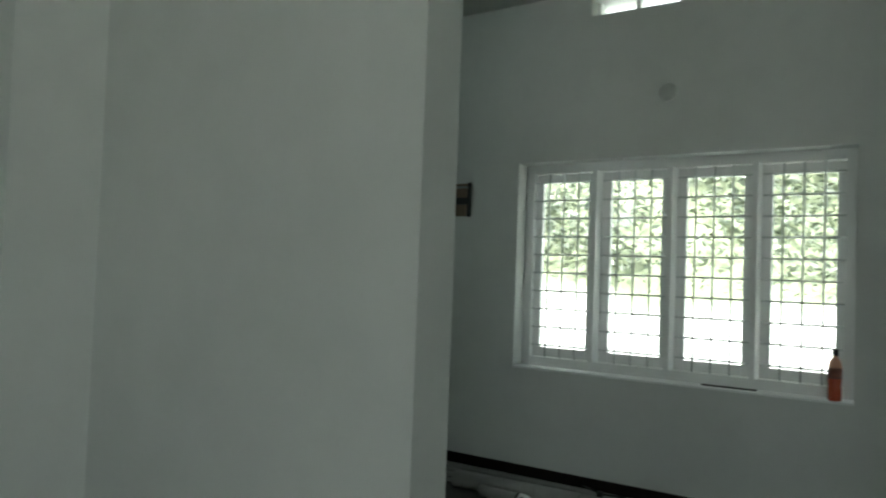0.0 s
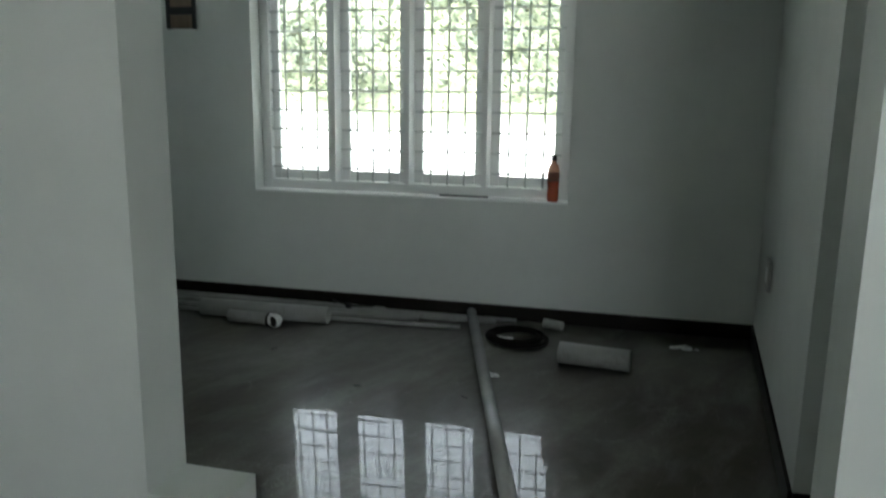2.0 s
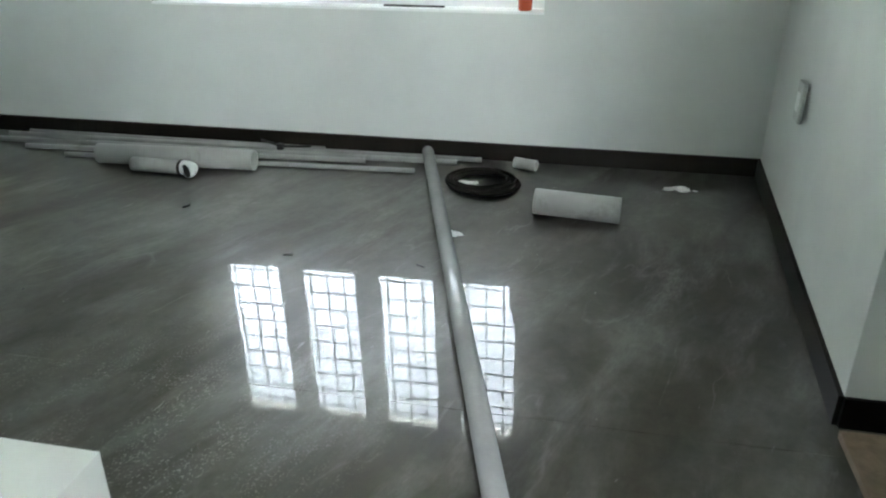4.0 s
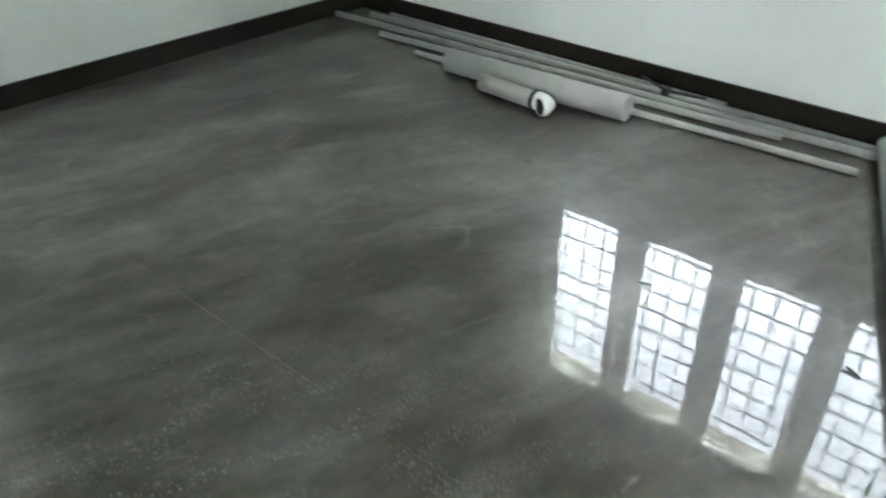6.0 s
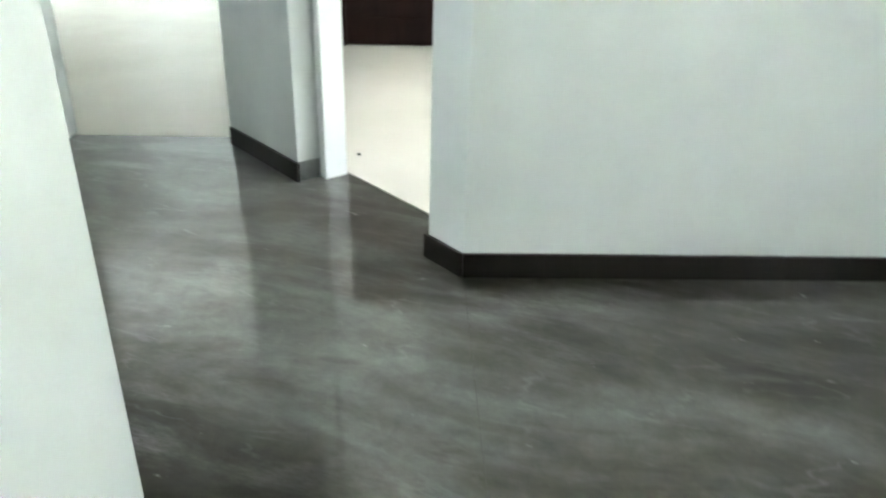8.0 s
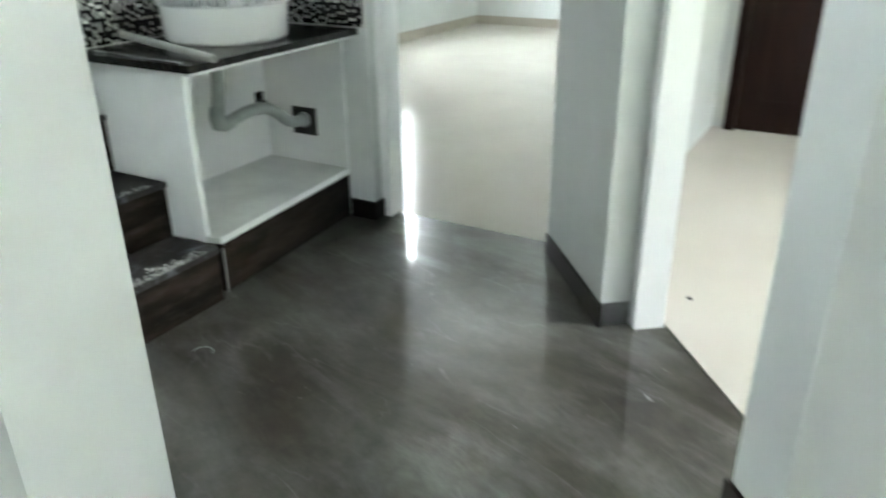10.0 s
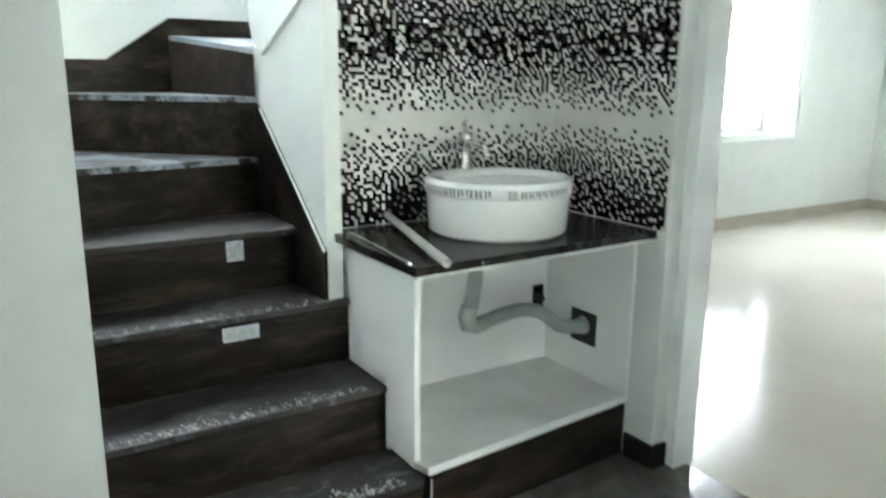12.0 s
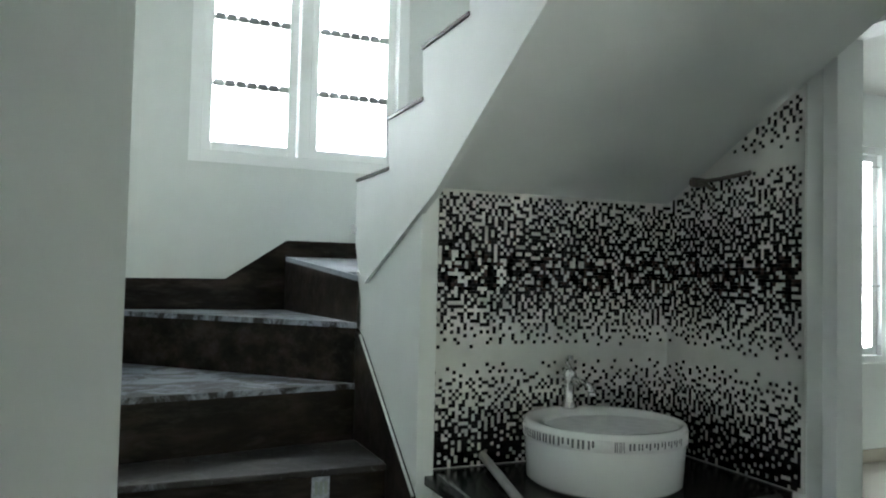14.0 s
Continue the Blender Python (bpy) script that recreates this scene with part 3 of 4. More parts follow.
skirt((XW, YN), (0.385, YN), -1)
skirt((XW, RY), (XW, YN - 0.013), -1)
skirt((0.385, YN - 0.013), (0.245, 3.445), -1)
skirt((0.245, 3.445), (0.45, 3.445), -1)
skirt(diag(0.0), diag(DOOR_S0 + 0.012), 1)
skirt(diag(DOOR_S1 - 0.012), diag(1.578), 1)
skirt(diag(DOOR_S1), diag(DOOR_S1, 0.10), 1)
skirt((XB, 1.43), (XB, D1Y0 - 0.035), -1)
skirt((XB + 0.012, D1Y0 - 0.035), (XB - 0.10, D1Y0 - 0.035), -1)
CS = "cream skirting tile along the bedroom wall"
skirt((-10.7, -1.05), (XB - 0.2, -1.05), 1, 0.1, 0.012, BEIGE_SKIRT, CS)
skirt((-10.7, -1.038), (-10.7, 2.42), -1, 0.1, 0.012, BEIGE_SKIRT, CS)
skirt((-10.69, 2.42), (XB - 0.25, 2.42), -1, 0.1, 0.012, BEIGE_SKIRT, CS)

# ---------------------------------------------------------------- door frames and doors


def door_frame(name, label, place, width, depth0, depth1, h):
    """Two posts and a head; place(s, d) gives plan points."""
    fr = tagged(new(name), label, "door frame", kind="structure")
    t = 0.045
    for s0, s1 in ((0.0, t), (width - t, width)):
        part("frame_post", bm_prism([place(s0, depth0), place(s0, depth1), place(s1, depth1), place(s1, depth0)], 0.0, h), FRAME, fr)
    part("frame_head", bm_prism([place(0.0, depth0), place(0.0, depth1), place(width, depth1), place(width, depth0)], h, h + t), FRAME, fr)


door_frame("door_frame_1", "white painted door frame without its door", lambda s, d: (XB - d, D1Y0 - 0.035 + s), D1Y1 - D1Y0 + 0.07, 0.06, 0.16, 2.07)
door_frame("door_frame_2", "white painted door frame in the slanting wall", lambda s, d: diag(DOOR_S0 + s, d), DOOR_S1 - DOOR_S0, 0.10, 0.20, 2.03)

door = thing("wooden_door", "dark brown polished wooden door, closed", "door", (-6.93, 3.1, 0.0))
DI = door.matrix_world.inverted()
for nm, bmx, mt in (("door_leaf", bm_box(-6.945, -6.91, 2.66, 3.56, 0.012, 2.05, bevel=0.004), DARK_WOOD), ("panel", bm_box(-6.91, -6.902, 2.78, 3.44, 0.2, 0.95, bevel=0.003), DARK_WOOD),
                    ("panel", bm_box(-6.91, -6.902, 2.78, 3.44, 1.1, 1.9, bevel=0.003), DARK_WOOD), ("frame_post", bm_box(-6.95, -6.89, 2.60, 2.66, 0.0, 2.1), DARK_WOOD), ("frame_post", bm_box(-6.95, -6.89, 3.56, 3.62, 0.0, 2.1), DARK_WOOD),
                    ("door_handle", bm_box(-6.90, -6.885, 3.46, 3.48, 0.95, 1.1, bevel=0.003), STEEL)):
    o = part(nm, bmx, mt, door)
    o.matrix_parent_inverse = DI

# ---------------------------------------------------------------- windows


def window(name, label, x0, x1, z0, z1, yi, s, bays, nx=3, gap=0.112, grill=True, frame_in=0.11, sash=0.04, rails=(), slim=0.0):
    """A wooden window: frame, mullions, sashes with panes, and a grill of bars before them."""
    w = tagged(new(name), label, "window", kind="structure")
    fw = 0.055
    ya, yb = yi + s * frame_in, yi + s * (frame_in + 0.085)

    def bx(n, xa, xb, za, zb, y_a, y_b, mat, par, bev=0.003):
        return part(n, bm_box(xa, xb, min(y_a, y_b), max(y_a, y_b), za, zb, bevel=bev), mat, par)

    bx("frame_jamb", x0, x0 + fw, z0, z1, ya, yb, FRAME, w)
    bx("frame_jamb", x1 - fw, x1, z0, z1, ya, yb, FRAME, w)
    bx("frame_head", x0 + fw, x1 - fw, z1 - fw, z1, ya, yb, FRAME, w)
    bx("frame_sill", x0 + fw, x1 - fw, z0, z0 + fw, ya, yb, FRAME, w)
    bw = (x1 - x0 - 2 * fw - (bays - 1) * fw) / bays
    for i in range(bays):
        xa = x0 + fw + i * (bw + fw)
        xb = xa + bw
        if i:
            bx("mullion", xa - fw + slim, xa - slim, z0 + fw, z1 - fw, ya - s * slim * 4, yb, FRAME, w)
        g = 0.003
        yc, yd = yi + s * (frame_in + 0.04), yi + s * (frame_in + 0.075)
        sa, sb, sc, sd = xa + g - slim, xb - g + slim, z0 + fw + g, z1 - fw - g
        sash_w, sash = sash, sash + slim
        sh = part("sash", bm_box(sa, sa + sash, min(yc, yd), max(yc, yd), sc, sd, bevel=0.003), FRAME, w)
        bx("stile", sb - sash, sb, sc, sd, yc, yd, FRAME, sh)
        bx("top_rail", sa + sash, sb - sash, sd - sash, sd, yc, yd, FRAME, sh)
        bx("bottom_rail", sa + sash, sb - sash, sc, sc + sash + 0.004, yc, yd, FRAME, sh)
        for z in rails:
            bx("glazing_bar", sa + sash, sb - sash, z, z + 0.018, yc, yd, GRILL, sh)
            for k in range(7):
                xk = sa + sash + (sb - sa - 2 * sash) * (k + 0.5) / 7
                bx("bar_clip", xk - 0.022, xk + 0.019, z - 0.007, z + 0.025, yi + s * (frame_in + 0.03), yi + s * (frame_in + 0.0395), PVC_GREY, sh, 0)
        p = bx("pane", sa + sash, sb - sash, sc + sash, sd - sash, yi + s * (frame_in + 0.056), yi + s * (frame_in + 0.060), GLASS, sh, 0)
        p.visible_shadow = False
        sash = sash_w
        if grill:
            yg = yi + s * (frame_in + 0.016)
            for k in range(nx):
                x = xa + bw * (k + 1) / (nx + 1)
                part("grill_bar", bm_tube([(x, yg, z0 + fw), (x, yg, z1 - fw)], 0.0055, 8), GRILL, w)
            z = z0 + fw + 0.075
            while z < z1 - fw - 0.03:
                part("grill_rod", bm_tube([(xa, yg + s * 0.0045, z), (xb, yg + s * 0.0045, z)], 0.0055, 8), GRILL, w)
                z += gap
    return w


window("window_1", "white four-shutter window with white grill bars", WX0, WX1, WZ0 + 0.012, WZ1, YN, 1, 4, slim=0.0125)
structure("window_sill", bm_box(WX0, WX1, YN - 0.004, YN + 0.11, WZ0, WZ0 + 0.012, bevel=0.003), FRAME, "white painted window sill holding a bottle", "window sill")
window("window_2", "white stairwell window with clear panes", SX0, SX1, SZ0, SZ1, -0.48, -1, 2, nx=0, gap=0.2, grill=False, frame_in=0.006, sash=0.042, rails=(2.25, 2.56, 2.87))
window("window_3", "white bedroom window with bright panes", BX0, BX1, BZ0, BZ1, -1.05, -1, 3, nx=0, gap=0.48, frame_in=0.02, sash=0.055)
vent = tagged(new("ventilator"), "narrow white ventilator slot above the window", "ventilator", kind="structure")
for i in range(5):
    x = VX0 + (VX1 - VX0) * i / 4
    part("vent_post", bm_box(x - (0.0 if i == 0 else 0.012), x + (0.0 if i == 4 else 0.012) + (0.012 if i == 0 else 0), YN + 0.08, YN + 0.12, VZ0, VZ1), FRAME, vent)

# ---------------------------------------------------------------- mosaic wall tiling
rng = random.Random(7)


def density(z):
    """Share of dark squares by height: dark foot, pale gap, dark belt, pale gap, dark again."""
    if z < 1.12:
        return max(0.0, min(0.84, 0.10 + 0.74 * (1.12 - z) / 0.24))
    if z < 1.165:
        return 0.0
    if z < 1.35:
        return 0.10 + 0.66 * (z - 1.165) / 0.185
    if z < 1.452:
        return 0.975
    if z < 1.718:
        return 0.80 - 0.48 * (z - 1.452) / 0.255
    if z < 1.775:
        return 0.0
    return min(0.85, 0.15 + 2.2 * (z - 1.775))


def soffit_z(y):
    return 1.652 + 0.516 * (y - 0.98)


SQ = 0.01097
tiling = tagged(new("wall_tiling"), "pale wall tiles with scattered dark mosaic squares", "wall tiles", kind="structure")
part("tile_panel", bm_box(XB + 0.006, -3.764, 0.98, 0.986, CT + 0.001, 1.648), MOS_BASE, tiling)
part("tile_panel", bm_side([(0.986, CT + 0.001), (1.546, CT + 0.001), (1.546, soffit_z(1.546) - 0.004), (0.986, soffit_z(0.986) - 0.004)], XB, XB + 0.006), MOS_BASE, tiling)


def square_mesh(mat, n):
    me = bpy.data.meshes.new("mosaic_square")
    h, d = SQ * 0.49, 0.0012
    v = [(-h, -h, 0), (h, -h, 0), (h, h, 0), (-h, h, 0), (-h, -h, d), (h, -h, d), (h, h, d), (-h, h, d)]
    f = [(4, 5, 6, 7), (0, 1, 5, 4), (1, 2, 6, 5), (2, 3, 7, 6), (3, 0, 4, 7)]
    me.from_pydata(v, [], f)
    me.materials.append(mat)
    return me


def scatter(cols, rows, base):
    """Grid cells to fill: the share by height is spread evenly over each row, with some chance in it."""
    out, carry = [], [0.0] * (cols + 2)
    for j in range(rows):
        run, below = 0.0, [0.0] * (cols + 2)
        order = range(cols) if j % 2 else range(cols - 1, -1, -1)
        step_i = 1 if j % 2 else -1
        for i in order:
            want = density(base + SQ * (j + 0.5))
            v = want + run + carry[i + 1]
            if want > 0.9:
                hit, err = rng.random() < want, 0.0
            else:
                hit = want > 0 and v > 0.5 + rng.uniform(-0.36, 0.36)
                err = v - (1.0 if hit else 0.0) if want > 0 else 0.0
            run = err * 0.4
            below[i + 1 - step_i] += err * 0.2
            below[i + 1] += err * 0.25
            if hit:
                out.append((i, j))
        carry = below
    return out


SQUARES = (square_mesh(MOS_DARK, 0), square_mesh(MOS_BROWN, 1))
cells = []
for ix, iz in scatter(80, int((1.645 - CT) / SQ), CT + 0.004):
    x, z = -3.7655 - SQ * (ix + 0.5), CT + 0.004 + SQ * (iz + 0.5)
    cells.append((pose(x, 0.9862, z, -90, 0, 0), z, x))
for iy, iz in scatter(int(0.556 / SQ), int(1.15 / SQ), CT + 0.004):
    y, z = 0.9875 + SQ * (iy + 0.5), CT + 0.004 + SQ * (iz + 0.5)
    if z < soffit_z(y) - 0.012:
        cells.append((pose(XB + 0.0062, y, z, 0, 90, 0), z, y))
cells.sort(key=lambda c: abs(c[1] - 1.07))
loose, rest = cells[:300], cells[300:]
for m, z, _ in loose:
    ob = new("mosaic_square", SQUARES[rng.random() < 0.04])
    ob.matrix_world = m
    ob.parent = tiling
    ob.matrix_parent_inverse = Matrix.Identity(4)
for k, mat in enumerate((MOS_DARK, MOS_BROWN)):
    vs, fs = [], []
    for m, z, _ in rest:
        brown = (0.4 if 1.34 < z < 1.46 else 0.06)
        if (rng.random() < brown) != bool(k):
            continue
        n = len(vs)
        vs += [tuple(m @ v.co) for v in SQUARES[0].vertices]
        fs += [tuple(n + i for i in p.vertices) for p in SQUARES[0].polygons]
    me = bpy.data.meshes.new("mosaic_field")
    me.from_pydata(vs, [], fs)
    me.materials.append(mat)
    ob = new("mosaic_field", me)
    ob.parent = tiling
    ob["kind"] = "stuff"

# ---------------------------------------------------------------- washbasin, tap, waste
BC = (-4.205, 1.245)
basin = thing("washbasin", "round white glazed washbasin with a paper band on the granite top", "washbasin", (*BC, CT))
SEG = 64
bm = bmesh.new()


def ring(rx, ry, z, oy=0.0):
    return [bm.verts.new((rx * math.cos(2 * math.pi * k / SEG), oy + ry * math.sin(2 * math.pi * k / SEG), z)) for k in range(SEG)]


rings = [ring(0.15, 0.15, 0.0), ring(0.205, 0.205, 0.002), ring(0.219, 0.219, 0.014), ring(0.2285, 0.2285, 0.157), ring(0.2285, 0.2285, 0.168), ring(0.225, 0.225, 0.174), ring(0.219, 0.219, 0.175),
         ring(0.205, 0.172, 0.174, 0.035), ring(0.198, 0.166, 0.164, 0.035), ring(0.185, 0.155, 0.09, 0.035), ring(0.15, 0.125, 0.045, 0.03), ring(0.07, 0.06, 0.026, 0.02), ring(0.02, 0.02, 0.022, 0.02)]
for a, b in zip(rings, rings[1:]):
    for k in range(SEG):
        bm.faces.new((a[k], a[(k + 1) % SEG], b[(k + 1) % SEG], b[k])).smooth = True
bm.faces.new(rings[0][::-1])
bm.faces.new(rings[-1])
bmesh.ops.recalc_face_normals(bm, faces=bm.faces)
part("bowl", bm, CERAMIC, basin)
part("drain", bm_lathe([(0.026, 0.022), (0.028, 0.026), (0.02, 0.029), (0.004, 0.03)], 24), CHROME, basin, "chrome drain", pose(0, 0.02, 0))
part("overflow_ring", bm_tube([(0.0, -0.131, 0.142), (0.0, -0.121, 0.140)], 0.014, 18), CHROME, basin, "chrome overflow ring")
# printed band under the rim: bars for the lettering
band = part("paper_band", bm_lathe([(0.2268, 0.128), (0.2298, 0.128), (0.2302, 0.160), (0.2278, 0.160)], SEG), PAPER, basin, "white paper band")
for start, widths, z0, z1 in ((-17, (5, 4, 6, 6, 6, 6, 7, 7, 7, 7, 6), 0.134, 0.157), (61, (3, 2, 2), 0.132, 0.158), (70, (6, 5, 6, 6, 6, 6, 6, 6), 0.137, 0.155),
                              (150, (6, 6, 6, 7, 7, 6), 0.134, 0.157), (215, (6, 5, 6, 6, 6), 0.134, 0.157), (285, (6, 6, 5, 6, 6, 6), 0.134, 0.157)):
    ang = start
    for wdt in widths:
        for k, (qa, qb) in enumerate(((0.08, 0.30), (0.52, 0.74))):
            b2 = bmesh.new()
            drop = 0.006 if (int(ang) + k) % 3 == 0 else 0.0
            edges = [math.radians(ang + wdt * (qa + (qb - qa) * i / 3)) for i in range(4)]
            lo = [b2.verts.new((0.2312 * math.cos(t), 0.2312 * math.sin(t), z0 + drop)) for t in edges]
            hi = [b2.verts.new((0.2316 * math.cos(t), 0.2316 * math.sin(t), z1)) for t in edges]
            for i in range(3):
                b2.faces.new((lo[i], lo[i + 1], hi[i + 1], hi[i]))
            part("print_bar", b2, PRINT, band)
        ang += wdt

tap = thing("basin_tap", "chrome pillar tap on the rim of the washbasin", "tap", (BC[0], 1.062, CT + 0.174))
part("tap_base", bm_lathe([(0.026, 0.0), (0.026, 0.006), (0.019, 0.014), (0.016, 0.03), (0.0155, 0.085), (0.02, 0.095), (0.021, 0.112), (0.014, 0.122), (0.006, 0.125)], 28), CHROME, tap)
part("spout", bm_tube([(0.0, 0.0, 0.075), (-0.004, 0.03, 0.088), (-0.008, 0.07, 0.088), (-0.01, 0.098, 0.078), (-0.011, 0.108, 0.062)], 0.0105, 16), CHROME, tap)
part("lever", bm_tube([(0.0, 0.004, 0.122), (0.006, -0.006, 0.142), (0.016, 0.012, 0.156), (0.022, 0.045, 0.160)], 0.0065, 12), CHROME, tap)
part("aerator", bm_lathe([(0.012, 0.0), (0.012, 0.012)], 18), STEEL, tap, "", pose(-0.011, 0.108, 0.053))

waste = thing("waste_pipe", "grey plastic waste pipe running from the basin into the wall", "waste pipe", (-4.12, 1.25, 0.45))
WI = waste.matrix_world.inverted()


def bez(a, b, c, d, n=12):
    out = []
    for i in range(n + 1):
        t = i / n
        out.append(tuple((1 - t) ** 3 * Vector(a) + 3 * t * (1 - t) ** 2 * Vector(b) + 3 * t * t * (1 - t) * Vector(c) + t ** 3 * Vector(d)))
    return out


for nm, pth, r in (("down_pipe", [(-4.125, 1.25, 0.774), (-4.122, 1.25, 0.66), (-4.105, 1.25, 0.56)], 0.024),
                   ("elbow", [(-4.102, 1.25, 0.575), (-4.092, 1.25, 0.54), (-4.097, 1.25, 0.517), (-4.125, 1.25, 0.508), (-4.165, 1.25, 0.514)], 0.0275),
                   ("bent_pipe", bez((-4.155, 1.25, 0.514), (-4.30, 1.25, 0.545), (-4.38, 1.24, 0.535), (-4.47, 1.228, 0.46)) + bez((-4.47, 1.228, 0.46), (-4.51, 1.222, 0.425), (-4.56, 1.215, 0.41), (-4.65, 1.21, 0.415))[1:], 0.024),
                   ("sleeve", [(-4.612, 1.212, 0.412), (-4.636, 1.211, 0.413)], 0.032)):
    o = part(nm, bm_tube(pth, r, 18), PVC_GREY, waste)
    o.matrix_parent_inverse = WI
# no hole is cut: a dark sheet on the side panel paints its shade
hole = part("cutout_shade", bm_box(-4.633, -4.6305, 1.145, 1.275, 0.345, 0.465), SHADE_RUBBER)
tagged(hole, "dark sheet painting the shade of the square cutout around the pipe", "cutout", kind="structure")
box = thing("angle_valve", "dark brown and black valve box on the vanity back", "valve", (-4.585, 0.998, 0.47))
part("valve_plate", bm_box(-0.022, 0.022, 0.0, 0.012, -0.05, 0.05, bevel=0.003), DARK_WOOD, box)
part("valve_body", bm_tube([(0.006, 0.01, 0.005), (0.006, 0.04, 0.005)], 0.013, 14), BLACK, box)
part("valve_knob", bm_tube([(0.004, 0.02, -0.022), (0.02, 0.02, -0.03)], 0.010, 12), BLACK, box)

rod = part("pvc_conduit", bm_tube([(-3.942, 1.0, 0.846), (-3.804, 1.58, 0.8265)], 0.0125, 16, inner=0.010), PVC)
tagged(rod, "dirty white plastic conduit lying across the granite top", "pipe")
trimbar = part("metal_trim", bm_box(-0.006, 0.006, -0.222, 0.222, 0, 0.008, bevel=0.001), STEEL, None, "", pose(-3.757, 1.288, CT, 0, 0, -5.2))
tagged(trimbar, "shiny steel trim strip on the granite edge", "trim strip")
RUST = plain("rusty_steel", (0.11, 0.095, 0.08), 0.55, var=0.3, scale=30)
stick = thing("wall_rod", "rusty metal rod sticking out over the mosaic", "rod", (XB + 0.03, 1.14, 1.705))
part("rod_bar", bm_tube([(0.005, -0.005, 0.0), (0.01, 0.12, -0.002), (0.012, 0.245, 0.004)], 0.0065, 10), RUST, stick)
part("rod_fitting", bm_tube([(-0.025, 0.01, 0.0), (0.018, 0.01, 0.0)], 0.016, 14), RUST, stick)
part("rod_hook", bm_tube([(0.01, 0.05, -0.002), (0.012, 0.085, -0.028), (0.012, 0.10, -0.03)], 0.006, 8), RUST, stick)

step_trim = part("edge_trim", bm_box(-0.0025, 0.0025, 0.0, 0.005, 0.0, 0.17), PVC, None, "", pose(-3.822, 1.480, 0.0))
tagged(step_trim, "thin white edge trim at the end of the first riser", "edge trim", "edge trims on the risers")
for y, z in ((NOSE[2], H[1]), (NOSE[3], H[2])):
    tagged(part("edge_trim", bm_box(-0.003, 0.003, -0.012, 0.003, 0.0, 0.175), PVC_CAP, None, "", pose(XR - 0.0035, y, z)), "thin white edge trim at the end of a dark riser", "edge trim", "edge trims on the risers")
bracket = thing("wall_bracket", "small white bracket clipped to the stringer edge", "bracket", (XS, 0.41, 1.55), rz=0)
part("clip", bm_box(-0.012, 0.010, -0.030, 0.012, -0.016, 0.016, bevel=0.003), PVC_CAP, bracket)
part("pin", bm_tube([(-0.002, -0.045, 0.002), (-0.002, -0.03, 0.002)], 0.007, 10), PVC_GREY, bracket)
tagged(part("metal_clip", bm_tube(bez((0, 0.03, 0.002), (-0.035, 0.015, 0.002), (-0.022, -0.04, 0.002), (0.02, -0.03, 0.002), 8), 0.0018, 6), PVC_GREY, None, "", pose(-3.497, 1.70, 0)), "small bent wire on the floor by the stairs", "wire")

LABEL_PAPER = plain("dusty_label_paper", (0.42, 0.45, 0.52), 0.8, var=0.35, scale=60)
# paper labels stuck on two risers
for x, y, z, w, h in ((-3.493, 0.8162, 0.740, 0.055, 0.066), (-3.43, 1.0512, 0.548, 0.108, 0.044)):
    lab = thing("sticker", "torn white paper sticker on the dark stair riser", "sticker", (x, y, z), "stickers on the risers")
    part("paper", bm_box(-w / 2, w / 2, 0, 0.0006, -h / 2, h / 2), LABEL_PAPER, lab)
    for k in range(3):
        part("print_bar", bm_box(-w * 0.38 + k * w * 0.27, -w * 0.38 + k * w * 0.27 + w * 0.17, 0.0006, 0.001, -h * 0.3, h * 0.28), PVC_GREY, lab)

# cement crumbs along the step noses
bm = bmesh.new()
for i in range(900):
    st = rng.choice((1, 1, 1, 2, 2, 3))
    x = rng.uniform(-3.72, XL - 0.02)
    y = NOSE[st] + 0.004 - abs(rng.gauss(0, 0.022))
    r = rng.uniform(0.0012, 0.0045) * (1.3 if st == 1 else 1.0)
    q = bmesh.ops.create_icosphere(bm, subdivisions=1, radius=r)
    for v in q["verts"]:
        v.co = Vector((x, y, H[st] + r * 0.5)) + Vector((v.co.x * rng.uniform(0.7, 1.5), v.co.y * rng.uniform(0.7, 1.5), v.co.z * 0.8))
crumbs = part("cement_crumbs", bm, plain("cement_crumb", (0.34, 0.34, 0.33), 0.9, var=0.3, scale=60))
tagged(crumbs, "pale cement crumbs strewn along the step edges", "debris", kind="stuff")

# ---------------------------------------------------------------- things on the living room floor


def pipe(name, label, a, b, r, wall=0.003, mat=None, group=""):
    ob = part(name, bm_tube([a, b], r, 24, inner=r - wall), mat or PVC)
    return tagged(ob, label, "pipe", group)


big = pipe("drain_pipe", "thick white plastic drain pipe lying by the wall", (-2.565, 4.833, 0.047), (-1.82, 4.872, 0.047), 0.046, 0.004)
rod2 = thing("bent_rod", "thin bent rod with a dark clamp on the conduits", "rod", (-1.83, 5.15, 0.022))
part("rod", bm_tube([(-0.10, 0.045, 0.02), (-0.02, 0.02, 0.012), (0.02, 0.0, 0.008), (0.16, 0.03, 0.006)], 0.006, 8), BLACK, rod2)
part("clamp", bm_box(0.005, 0.035, -0.018, 0.016, -0.006, 0.022, bevel=0.003), BLACK, rod2)
pipe("drain_pipe", "short cut piece of thick white drain pipe", (-0.545, 4.608, 0.051), (-0.225, 4.568, 0.051), 0.050, 0.005)
small = thing("pipe_elbow", "short white pipe with a bright elbow fitting", "pipe fitting", (-2.2, 4.76, 0.0))
part("pipe_piece", bm_tube([(-0.15, 0.0, 0.033), (0.09, -0.012, 0.033)], 0.031, 20, inner=0.028), PVC, small)
part("collar", bm_tube([(0.088, -0.012, 0.034), (0.100, -0.013, 0.034)], 0.035, 20), SHADE_RUBBER, small, "dark rubber collar")
